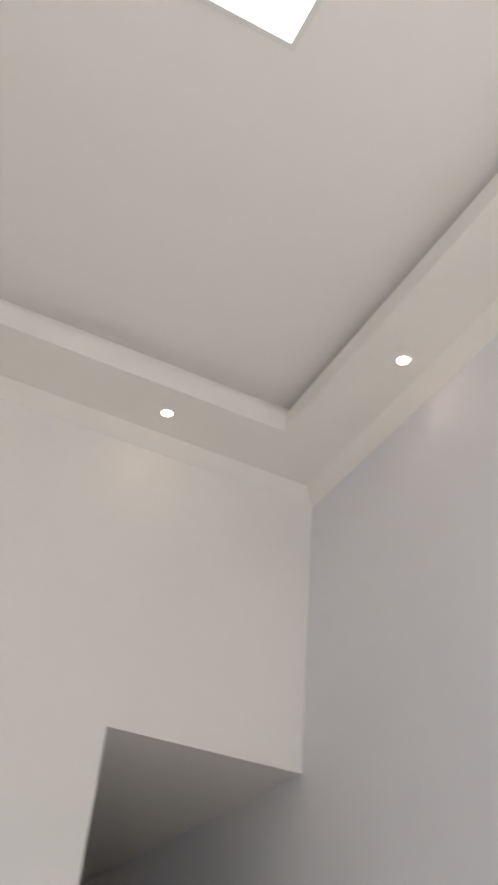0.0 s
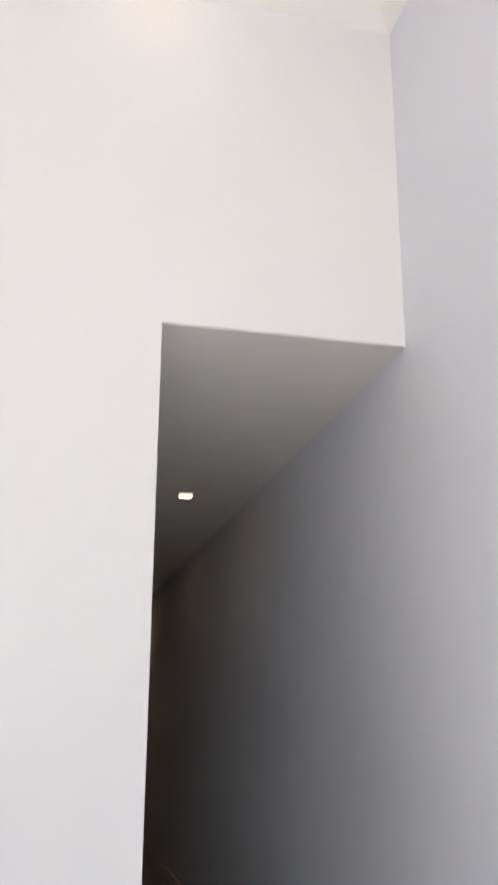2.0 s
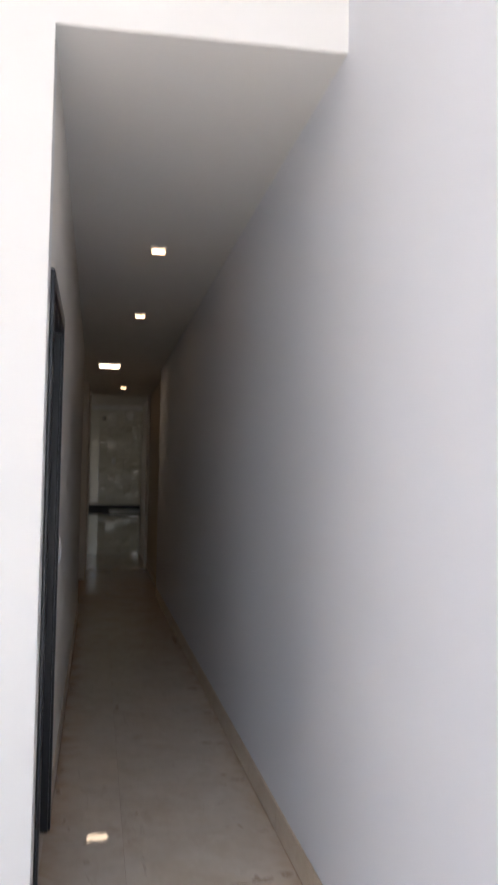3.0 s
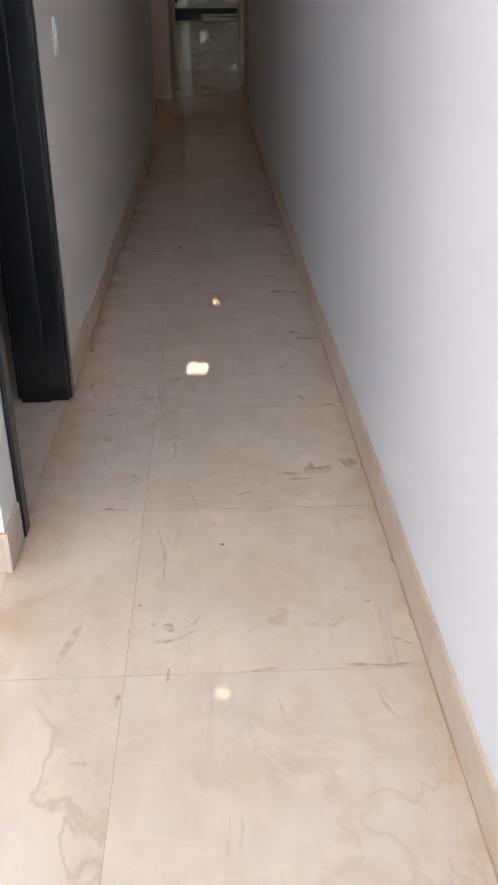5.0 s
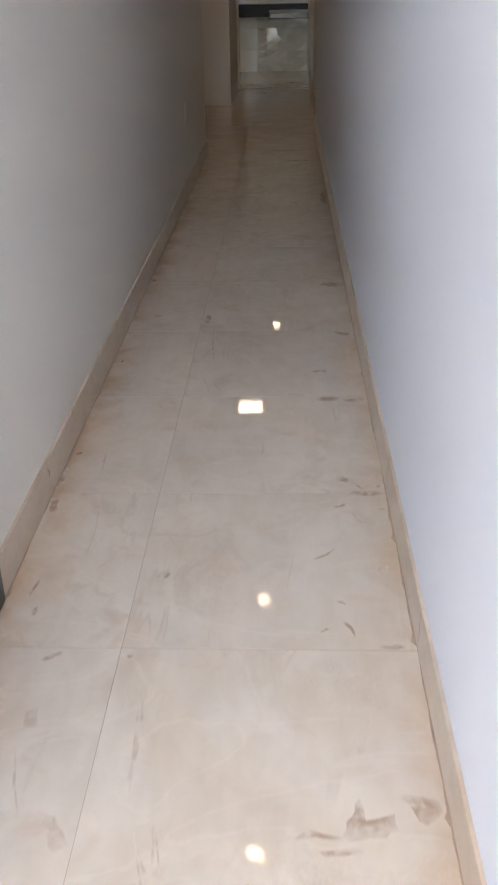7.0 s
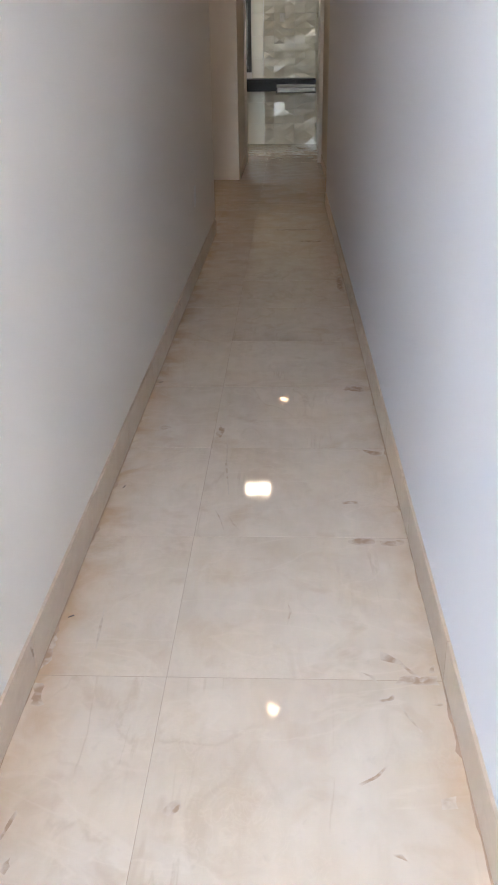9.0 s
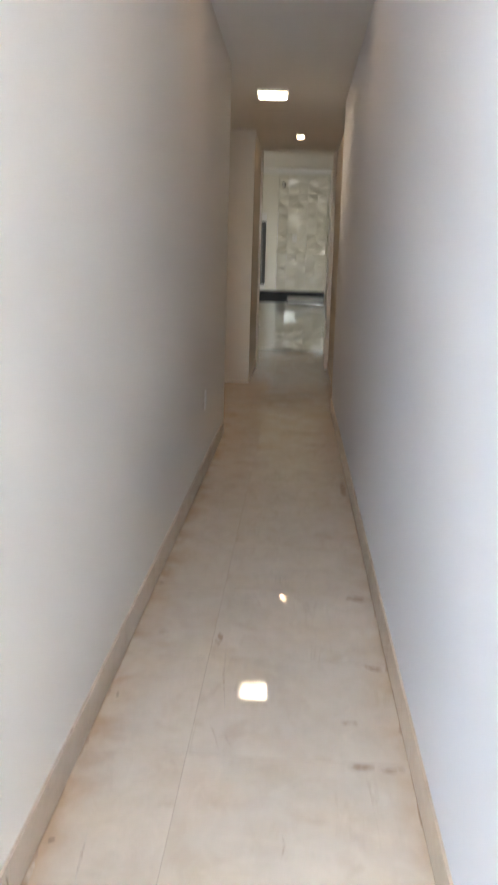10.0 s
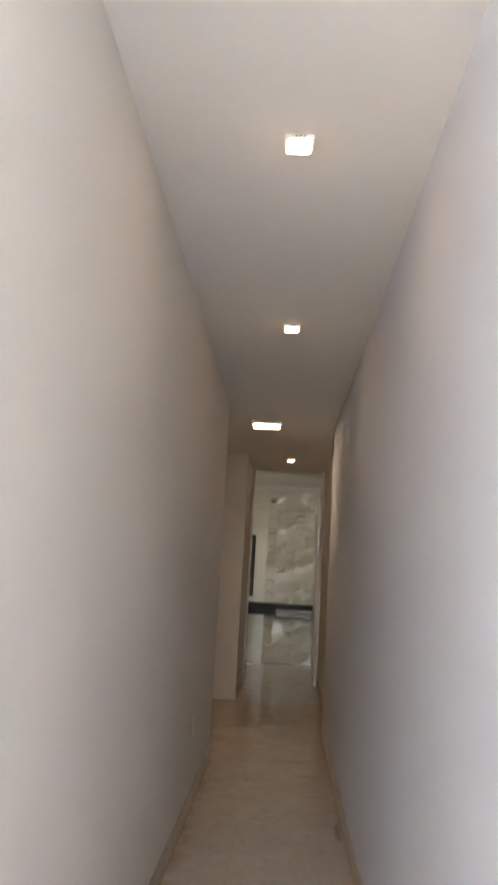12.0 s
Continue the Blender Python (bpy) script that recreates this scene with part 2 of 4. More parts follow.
GRANITE = material("black_granite", (0.012, 0.012, 0.014), 0.35, 0.8, 14, 220, 0.0, spec=0.15)
GLOSSTILE = material("white_gloss_tile", (0.73, 0.715, 0.63), 0.13, 0.03, 2, 40, 0.0, per_object=True, spec=0.5)
# light-dark mottling paints the tile reflections into the steel's colour
MIRROR_STEEL = material("steel_painted_reflections", (0.16, 0.16, 0.145), 0.22, 0.95, 17, 40, 0.0, spec=0.4)
RIM = material("dull_grey_rim", (0.36, 0.36, 0.33), 0.5, 0.15, 12, 90, 0.0, spec=0.2)
ALU = material("black_aluminium", (0.015, 0.015, 0.016), 0.4, 0.2, 6, 90, 0.0)
LAMP_WARM = glow("lit_warm_diffuser", (1.0, 0.60, 0.31), 1.8)
LAMP_SIDE = glow("faint_lamp_side", (1.0, 0.62, 0.33), 0.4)
LAMP_WHITE = glow("lit_white_diffuser", (1.0, 0.74, 0.47), 1.6)
LAMP_SPOT = glow("lit_spot_lens", (1.0, 0.70, 0.45), 22.0)
LAMP_PANEL = glow("lit_panel_diffuser", (1.0, 0.98, 0.93), 0.8)
GLASS = bpy.data.materials.new("clear_glass")
GLASS.use_nodes = True
gb = GLASS.node_tree.nodes["Principled BSDF"]
gb.inputs["Transmission Weight"].default_value, gb.inputs["Roughness"].default_value = 1.0, 0.02


# ---- builders ----
def mesh_object(name, bm, mat, parent=None, label=""):
    me = bpy.data.meshes.new(name)
    bm.normal_update()
    bm.to_mesh(me)
    bm.free()
    me.materials.append(mat)
    ob = new(name, me)
    if parent:
        ob.parent = parent
    if label:
        ob["label"] = label
    return ob


def part(name, bm, mat, parent, label=""):
    return mesh_object(name, bm, mat, parent, label)


def add_box(bm, a, b, bevel=0.0, segments=2):
    r = bmesh.ops.create_cube(bm, size=1)
    vs = r["verts"]
    for v in vs:
        for k in range(3):
            v.co[k] = a[k] if v.co[k] < 0 else b[k]
    if bevel:
        es = {e for v in vs for e in v.link_edges}
        bmesh.ops.bevel(bm, geom=list(es), offset=bevel, segments=segments, affect="EDGES", profile=0.5)
    return bm


def box_bm(a, b, bevel=0.0, segments=2):
    return add_box(bmesh.new(), a, b, bevel, segments)


def wall(name, axis, at, thick, u0, u1, z0, z1, holes=(), mat=None, label="", kind="structure"):
    # a wall square to x or y, from `at` to `at + thick`, with rectangular openings (ua, ub, za, zb)
    us = sorted({u0, u1, *[min(max(h[i], u0), u1) for h in holes for i in (0, 1)]})
    zs = sorted({z0, z1, *[min(max(h[i], z0), z1) for h in holes for i in (2, 3)]})
    bm = bmesh.new()

    def solid(i, j):
        if not (0 <= i < len(us) - 1 and 0 <= j < len(zs) - 1):
            return False
        u, z = (us[i] + us[i + 1]) / 2, (zs[j] + zs[j + 1]) / 2
        return not any(h[0] < u < h[1] and h[2] < z < h[3] for h in holes)

    def p(u, w, z):
        return (w, u, z) if axis == "x" else (u, w, z)

    def quad(*c):
        bm.faces.new([bm.verts.new(q) for q in c])
    a, b = at, at + thick
    for i in range(len(us) - 1):
        for j in range(len(zs) - 1):
            if not solid(i, j):
                continue
            ua, ub, za, zb = us[i], us[i + 1], zs[j], zs[j + 1]
            for w in (a, b):
                quad(p(ua, w, za), p(ub, w, za), p(ub, w, zb), p(ua, w, zb))
            if not solid(i - 1, j):
                quad(p(ua, a, za), p(ua, b, za), p(ua, b, zb), p(ua, a, zb))
            if not solid(i + 1, j):
                quad(p(ub, a, za), p(ub, b, za), p(ub, b, zb), p(ub, a, zb))
            if not solid(i, j - 1):
                quad(p(ua, a, za), p(ub, a, za), p(ub, b, za), p(ua, b, za))
            if not solid(i, j + 1):
                quad(p(ua, a, zb), p(ub, a, zb), p(ub, b, zb), p(ua, b, zb))
    bmesh.ops.remove_doubles(bm, verts=bm.verts, dist=1e-5)
    bmesh.ops.recalc_face_normals(bm, faces=bm.faces)
    ob = mesh_object(name, bm, mat or PAINT)
    return tagged(ob, label or "smooth white painted plaster wall", "wall", kind=kind)


def empty(name, label, category, at=(0, 0, 0), group="", kind=""):
    ob = new(name)
    ob.location = at
    ob.empty_display_size = 0.05
    return tagged(ob, label, category, group, kind)


# ---- the building: walls and ceilings ----
T = 0.15
wall("wall_east", "x", 0.0, T, -HALL_L, JOG_Y, 0, 4.7, mat=BLUE_LIT_PAINT, label="long white painted wall of hall and corridor, tinted for blue daylight")
wall("wall_north", "y", 0.0, T, -HALL_W - T, 0.0, 0, 4.7, holes=[(-COR_W, 0.0, -1, COR_H + 0.004)], label="white hall wall with a tall corridor opening")
wall("wall_west", "x", -HALL_W - T, T, -HALL_L, 0.0, 0, 4.7, holes=[(-6.05, -4.05, 0.3, 3.1)], label="white hall wall with an unseen opening added for fill light")
wall("wall_south", "y", -HALL_L - T, T, -HALL_W - T, T, 0, 4.7, holes=[(-2.98, -0.16, 0.02, 3.65)], label="white entrance wall with a wide glazed opening")
DOOR_Y0, DOOR_Y1, DOOR_H = 0.175, 0.985, 2.0
wall("wall_corridor", "x", -COR_W - T, T, T, LEFT_END, 0, COR_H, holes=[(DOOR_Y0, DOOR_Y1, -1, DOOR_H)], mat=WARM_LIT_PAINT, label="white corridor wall tinted for warm light, with a black-framed doorway")
wall("wall_crossing_south", "y", LEFT_END - T, T, -4.0, -COR_W - T, 0, COR_H, mat=WARM_LIT_PAINT)
wall("wall_crossing_west", "x", -4.0 - T, T, LEFT_END - T, PIER_Y + T, 0, COR_H)
PASS_X = -0.878
wall("wall_crossing_north", "y", PIER_Y, T, -4.0, PASS_X, 0, COR_H, mat=WARM_LIT_PAINT, label="white pier wall beside the kitchen passage, tinted for warm light")
wall("wall_passage", "x", PASS_X - T, T, PIER_Y + T, PASS_END + 0.25, 0, 2.79, mat=WARM_LIT_PAINT)
wall("wall_kitchen_south", "y", PASS_END + 0.10, T, -3.0, PASS_X - T, 0, 2.79, holes=[(-2.5, -1.24, 0.9, 1.95)], label="white kitchen wall with an unseen opening added for fill light")
wall("wall_kitchen_west", "x", -3.0 - T, T, PASS_END + 0.10, KIT_END, 0, 2.79)
wall("wall_east_recess", "x", JOG_X, T, JOG_Y, PASS_END, 0, 2.79, mat=WARM_LIT_PAINT, label="white wall set back beside the kitchen passage, tinted for warm light")
for k, (xa, xb) in enumerate(((PASS_X, PASS_X + 0.025), (JOG_X - 0.045, JOG_X))):
    wall("trim_%d" % (k + 1), "y", PASS_END - 0.06, 0.12, xa, xb, 0, COR_H, mat=WARM_LIT_PAINT, label="narrow white jamb of the kitchen opening, tinted for warm light")
wall("wall_kitchen_east", "x", KIT_X, T, PASS_END, KIT_END, 0, 2.79, mat=WARM_LIT_PAINT)
WIN = (-2.10, -0.885, 1.015, 1.985)
wall("wall_kitchen_north", "y", KIT_END, T, -3.0 - T, KIT_X + T, 0, 2.79, holes=[WIN], label="white kitchen wall with a black-framed window")
wall("wall_side_room_north", "y", 3.4, T, -3.2, -COR_W - T, 0, COR_H)
wall("wall_side_room_west", "x", -3.2 - T, T, T, 3.4 + T, 0, COR_H)


def ceiling(name, a, b, label="flat white painted plasterboard ceiling"):
    return tagged(mesh_object(name, box_bm(a, b), CEIL), label, "ceiling", kind="structure")


ceiling("ceiling_corridor", (-COR_W, 0.002, COR_H), (0.0, LEFT_END, COR_H + 0.1))
ceiling("ceiling_crossing", (-4.0, LEFT_END, COR_H), (JOG_X + T, PIER_Y + T, COR_H + 0.1))
# unseen slab added to keep sun and sky from the kitchen opening
ceiling("ceiling_sun_blocker", (-4.0, PIER_Y + T, COR_H), (PASS_X - T, 11.55, COR_H + 0.1))
ceiling("ceiling_passage", (PASS_X - T, PIER_Y + T, COR_H), (JOG_X + T, PASS_END, COR_H + 0.1))
ceiling("ceiling_kitchen", (-3.0, PASS_END, 2.79), (0.3, KIT_END, 2.89))
ceiling("ceiling_side_room", (-3.3, T, COR_H), (-COR_W - T, 3.5, COR_H + 0.1))
PX, PY, PS = -1.58, -2.377, 0.30     # centre and half size of the hall's panel lamp
TRAY_Z = 4.41
ceiling("ceiling_hall", (-HALL_W, -HALL_L, TRAY_Z), (0.0, 0.0, TRAY_Z + 0.12), "raised white tray ceiling of the hall")


def ceiling_border():
    # stepped plaster border: cove at the wall, flat soffit, upstand towards the raised middle
    prof = [(0.0, 4.150), (0.003, 4.150), (0.088, 4.206)]
    prof += [(0.432, 4.206), (0.436, 4.209), (0.436, 4.318), (0.426, 4.319), (0.426, 4.331), (0.400, 4.331), (0.400, 4.300), (0.370, 4.300), (0.370, TRAY_Z - 0.002), (0.0, TRAY_Z - 0.002)]
    bm = bmesh.new()
    rings = []
    for d, z in prof:
        e = d - (0.030 if d > 0.3 else 0.0)
        rings.append([bm.verts.new(c) for c in ((-HALL_W + e, -HALL_L + d, z), (-e, -HALL_L + d, z), (-e, -d, z), (-HALL_W + e, -d, z))])
    for r, s in zip(rings, rings[1:]):
        for k in range(4):
            bm.faces.new((r[k], r[(k + 1) % 4], s[(k + 1) % 4], s[k]))
    bmesh.ops.recalc_face_normals(bm, faces=bm.faces)
    return tagged(mesh_object("ceiling_border", bm, PLASTER), "white plaster ceiling border with cove and upstand", "ceiling border", kind="structure")


ceiling_border()


# ---- doorway in the corridor ----
def black_door_frame():
    e = empty("door_1", "black lacquered door frame of an open doorway", "door frame", (-COR_W, (DOOR_Y0 + DOOR_Y1) / 2, 0), kind="structure")
    ox, oy = COR_W, -(DOOR_Y0 + DOOR_Y1) / 2

    def piece(name, a, b, bevel=0.003):
        return part(name, box_bm((a[0] + ox, a[1] + oy, a[2]), (b[0] + ox, b[1] + oy, b[2]), bevel), BLACKWOOD, e)
    x0, x1 = -COR_W - T + 0.003, -COR_W + 0.004
    for y0, y1, s in ((DOOR_Y0 + 0.001, DOOR_Y0 + 0.030, 1), (DOOR_Y1 - 0.030, DOOR_Y1 - 0.001, -1)):
        piece("jamb", (x0, y0, 0.002), (x1, y1, DOOR_H - 0.03))
        yi = y1 if s > 0 else y0
        ya, yb = sorted((yi, yi + s * 0.012))
        piece("stop", (x0, ya, 0.002), (x1 - 0.060, yb, DOOR_H - 0.042), 0.004)
    piece("head_jamb", (x0, DOOR_Y0 + 0.001, DOOR_H - 0.030), (x1, DOOR_Y1 - 0.001, DOOR_H - 0.001))
    piece("head_stop", (x0 + 0.04, DOOR_Y0 + 0.03, DOOR_H - 0.042), (x1 - 0.055, DOOR_Y1 - 0.03, DOOR_H - 0.030))
    cw, ct = 0.050, 0.013
    for x in (-COR_W + 0.0005, -COR_W - T - ct - 0.0005):
        piece("casing", (x, DOOR_Y0 - cw + 0.012, 0.002), (x + ct, DOOR_Y0 + 0.012, DOOR_H + cw - 0.012), 0.004)
        piece("casing", (x, DOOR_Y1 - 0.012, 0.002), (x + ct, DOOR_Y1 + cw - 0.012, DOOR_H + cw - 0.012), 0.004)
        piece("head_casing", (x, DOOR_Y0 + 0.012, DOOR_H - 0.012), (x + ct, DOOR_Y1 - 0.012, DOOR_H + cw - 0.012), 0.004)
    return e


black_door_frame()


# ---- switches and sockets ----
def wall_plate(name, label, at, turn, slots, group=""):
    # built facing +x, 74 wide, 114 high
    e = empty(name, label, "socket" if "socket" in name else "switch", at, group)
    e.rotation_euler = (0, 0, radians(turn))
    part("cover_plate", box_bm((0, -0.037, -0.058), (0.006, 0.037, 0.058), 0.003, 3), PLASTIC, e)
    part("insert", box_bm((0.006, -0.022, -0.048 if not slots else -0.024), (0.008, 0.022, 0.048 if not slots else 0.024), 0.002), PLASTIC, e)
    if slots:
        for y in (-0.008, 0.0, 0.008):
            bm = bmesh.new()
            bmesh.ops.create_cone(bm, cap_ends=True, segments=10, radius1=0.0024, radius2=0.0024, depth=0.002, matrix=pose(0.0074, y, 0.004 if y == 0 else 0, 0, 90, 0))
            part("pin_hole", bm, SLOT, e, "dark pin hole")
    else:
        part("rocker", box_bm((0.0078, -0.016, -0.030), (0.011, 0.016, 0.030), 0.0015), PLASTIC, e)
    return e


wall_plate("wall_socket", "white plastic wall socket on the hall wall", (0.0, -0.94, 0.508), 180, True)
wall_plate("light_switch", "white plastic light switch beside the black doorway", (-COR_W, 1.425, 1.070), 0, False)
wall_plate("wall_socket", "white plastic wall socket low on the corridor wall", (-COR_W, 5.35, 0.482), 0, True)


# ---- lamps ----
def rounded_block(half, radius, z0, z1):
    bm = bmesh.new()
    ring = []
    for k, (sx, sy) in enumerate(((1, 1), (-1, 1), (-1, -1), (1, -1))):
        for a in range(5):
            g = math.pi / 2 * (k + a / 4)
            ring.append((sx * (half - radius) + radius * math.cos(g), sy * (half - radius) + radius * math.sin(g)))
    lo, hi = [bm.verts.new((x, y, z0)) for x, y in ring], [bm.verts.new((x, y, z1)) for x, y in ring]
    bm.faces.new(list(reversed(lo)))
    bm.faces.new(hi)
    for k in range(len(ring)):
        m = (k + 1) % len(ring)
        bm.faces.new((lo[k], lo[m], hi[m], hi[k]))
    return bm


def cube_lamp(at, tilt, group):
    e = empty("ceiling_lamp", "small square lit surface ceiling lamp", "ceiling lamp", at, group)
    e.rotation_euler = (0, 0, radians(tilt))
    part("housing", box_bm((-0.046, -0.046, -0.013), (0.046, 0.046, 0.0), 0.002), PLASTIC, e, "white housing with vent slots")
    part("lens_body", rounded_block(0.038, 0.009, -0.0225, -0.013), LAMP_SIDE, e, "faintly glowing frosted side")
    part("diffuser", rounded_block(0.037, 0.008, -0.024, -0.0225), LAMP_WARM, e, "glowing frosted diffuser")
    for x, w in ((-0.012, 0.0016), (-0.006, 0.0012), (0.002, 0.003), (0.012, 0.0016), (0.017, 0.0016)):
        part("vent_slot", box_bm((x - w, -0.0468, -0.0105), (x + w, -0.0458, -0.003)), SLOT, e)
    return e


for (lx, ly, tz) in ((-0.425, 2.490, 1.5), (-0.430, 4.585, -1.0), (-0.392, 10.31, 0.5)):
    cube_lamp((lx, ly, COR_H), tz, "square lamps along the corridor ceiling")


def panel_lamp(name, at, half, drop, glow_mat, label, flush):
    e = empty(name, label, "ceiling lamp", at)
    bm = bmesh.new()
    w = 0.012 if not flush else 0.022
    for a, b in (((-half - w, -half - w), (half + w, -half)), ((-half - w, half), (half + w, half + w)),
                 ((-half - w, -half), (-half, half)), ((half, -half), (half + w, half))):
        add_box(bm, (a[0], a[1], -drop), (b[0], b[1], 0.0))
    part("frame", bm, PLASTIC, e)
    part("diffuser", box_bm((-half, -half, -drop * (0.75 if flush else 1.15)), (half, half, -0.001)), glow_mat, e, "glowing flat diffuser")
    return e


panel_lamp("panel_lamp", (-0.630, 7.84, COR_H), 0.118, 0.024, LAMP_WHITE, "square lit panel lamp at the corridor crossing", False)
panel_lamp("panel_lamp", (PX, PY, TRAY_Z), PS, 0.008, LAMP_PANEL, "large square lit panel lamp in the tray ceiling", True)


def downlight(at):
    e = empty("downlight", "round lit recessed downlight in the ceiling border", "downlight", at, "downlights round the ceiling border")
    bm = bmesh.new()
    prof = [(0.037, 0.0), (0.037, -0.002), (0.034, -0.004), (0.027, -0.004), (0.0235, 0.0)]
    seg = 40
    rings = [[bm.verts.new((r * math.cos(2 * math.pi * k / seg), r * math.sin(2 * math.pi * k / seg), z)) for k in range(seg)] for r, z in prof]
    for r, s in zip(rings, rings[1:]):
        for k in range(seg):
            bm.faces.new((r[k], r[(k + 1) % seg], s[(k + 1) % seg], s[k]))
    bmesh.ops.recalc_face_normals(bm, faces=bm.faces)
    part("trim_ring", bm, PLASTIC, e)
    bm = bmesh.new()
    bmesh.ops.create_cone(bm, cap_ends=True, segments=40, radius1=0.0225, radius2=0.0225, depth=0.003, matrix=pose(0, 0, -0.002))
    part("lens", bm, LAMP_SPOT, e, "glowing round lens")
    return e


first = downlight((-0.960, -0.256, 4.206))
for p in ((-1.917, -0.256), (-2.874, -0.256), (-0.205, -1.155), (-0.205, -2.11), (-0.205, -3.07), (-0.205, -4.03),
          (-2.945, -1.155), (-2.945, -2.11), (-2.945, -3.07)):
    copy_thing(first, pose(p[0], p[1], 4.206))

# ---- kitchen seen at the far end ----
def window_kitchen():
    x0, x1, z0, z1 = WIN
    cx = (x0 + x1) / 2
    e = empty("window_1", "black aluminium framed kitchen window", "window", (cx, KIT_END, z0), kind="structure")
    hw, h = (x1 - x0) / 2, z1 - z0

    def piece(name, a, b, m=ALU):
        return part(name, box_bm(a, b, 0.002 if m is ALU else 0), m, e)
    f = 0.050
    piece("frame_side", (-hw + 0.001, 0.002, 0.001), (-hw + f, 0.06, h - 0.001))
    piece("frame_side", (hw - f, 0.002, 0.001), (hw - 0.001, 0.06, h - 0.001))
    piece("frame_top", (-hw + f, 0.002, h - f), (hw - f, 0.06, h - 0.001))
    piece("frame_bottom", (-hw + f, 0.002, 0.001), (hw - f, 0.06, f))
    piece("mullion", (-0.02, -0.01, f), (0.02, 0.05, h - f))
    for s in (-1, 1):
        a, b = sorted((s * 0.02, s * (hw - f)))
        piece("pane", (a, 0.018, f), (b, 0.024, h - f), GLASS).visible_shadow = False
    return e


window_kitchen()


def worktop():
    e = empty("kitchen_worktop", "black polished granite worktop with deep apron", "worktop", (-1.4, KIT_END - 0.3, 0.92))
    part("slab", box_bm((-1.59, -0.300, -0.012), (1.448, 0.292, 0.012), 0.002), GRANITE, e)
    part("apron", box_bm((-1.59, -0.302, -0.150), (0.88, -0.280, -0.012), 0.002), GRANITE, e)
    part("apron", box_bm((0.88, -0.302, -0.175), (1.448, -0.280, -0.012), 0.002), GRANITE, e)
    return e


worktop()


def sink_front():
    e = empty("sink", "stainless steel sink front set into the black worktop", "sink", (-0.225, KIT_END - 0.605, 0.75))
    part("front_panel", box_bm((-0.275, -0.030, 0.004), (0.265, -0.002, 0.066), 0.004, 2), MIRROR_STEEL, e, "dark steel front with tile reflections painted as mottling")
    part("rim", box_bm((-0.285, -0.040, 0.070), (0.272, -0.002, 0.112), 0.004, 2), RIM, e, "dull grey rim")
    return e


sink_front()
bm = bmesh.new()
bmesh.ops.create_cone(bm, cap_ends=True, segments=24, radius1=0.033, radius2=0.026, depth=0.018, matrix=pose(0, -0.012, 0, 90, 0, 0))
valve = empty("wall_valve", "chrome valve with round plate on the tiled wall", "valve", (-0.632, KIT_END - 0.012, 2.545))
part("escutcheon", bm, SLOT, valve, "dark ring plate")
bm = bmesh.new()
bmesh.ops.create_cone(bm, cap_ends=True, segments=16, radius1=0.014, radius2=0.016, depth=0.05, matrix=pose(0, -0.045, 0, 90, 0, 0))
part("spindle", bm, PLASTIC, valve, "pale knob")
wall_plate("wall_socket", "white socket on the relief tiled kitchen wall", (-0.435, KIT_END - 0.022, 1.745), -90, True)

# ---- marks, chips and dirt lying on the tiles ----
def mark(name, label, pts, z=0.0012, mat=SMEAR, wobble=0.006, group="dirt marks on the floor"):
    # a flat smear of dried dirt: outline through a few corners, roughened
    rnd = random.Random(str(pts))
    ring = []
    for (xa, ya), (xb, yb) in zip(pts, pts[1:] + pts[:1]):
        steps = max(2, int(math.hypot(xb - xa, yb - ya) / 0.012))
        for k in range(steps):
            f = k / steps
            ring.append((xa + (xb - xa) * f + rnd.uniform(-1, 1) * wobble, ya + (yb - ya) * f + rnd.uniform(-1, 1) * wobble))
    cx, cy = sum(p[0] for p in ring) / len(ring), sum(p[1] for p in ring) / len(ring)
    b = bmesh.new()
    top = [b.verts.new((x - cx, y - cy, 0.0001)) for x, y in ring]
    low = [b.verts.new((x - cx, y - cy, 0.0)) for x, y in ring]
    mid = b.verts.new((0, 0, 0.00012))
    n = len(ring)
    for k in range(n):
        b.faces.new((top[k], top[(k + 1) % n], mid))
        b.faces.new((low[k], low[(k + 1) % n], top[(k + 1) % n], top[k]))
    o = mesh_object(name, b, mat)
    o.location = (cx, cy, z - 0.0004)
    return tagged(o, label, "dirt mark", group)

mark("dirt_mark", "brown dried plaster smear by a chipped tile corner", [(-0.115, 1.477), (-0.101, 1.5), (-0.069, 1.508), (-0.059, 1.498), (-0.02, 1.507), (-0.02, 1.474)], wobble=0.003)
mark("dirt_mark", "thin brown scrape across a cream tile", [(-0.135, 1.591), (-0.123, 1.586), (-0.095, 1.558), (-0.056, 1.5), (-0.063, 1.497), (-0.093, 1.542), (-0.117, 1.561), (-0.135, 1.557)], wobble=0.002)
mark("dirt_mark", "small brown plaster smear by the skirting", [(-0.039, 1.516), (-0.02, 1.546), (-0.02, 1.538), (-0.022, 1.516)], wobble=0.002)
mark("dirt_mark", "small brown smear on a cream tile", [(-0.154, 1.423), (-0.13, 1.429), (-0.122, 1.442), (-0.118, 1.44), (-0.121, 1.423), (-0.151, 1.417)], wobble=0.002)
mark("dirt_mark", "brown dirt bar along a tile joint", [(-0.176, 2.096), (-0.137, 2.104), (-0.099, 2.108), (-0.101, 2.078), (-0.14, 2.07), (-0.173, 2.073)], wobble=0.003)
mark("dirt_mark", "brown dirt bar along a tile joint", [(-0.088, 2.09), (-0.048, 2.094), (-0.02, 2.106), (-0.02, 2.074), (-0.061, 2.064), (-0.087, 2.065)], wobble=0.003)
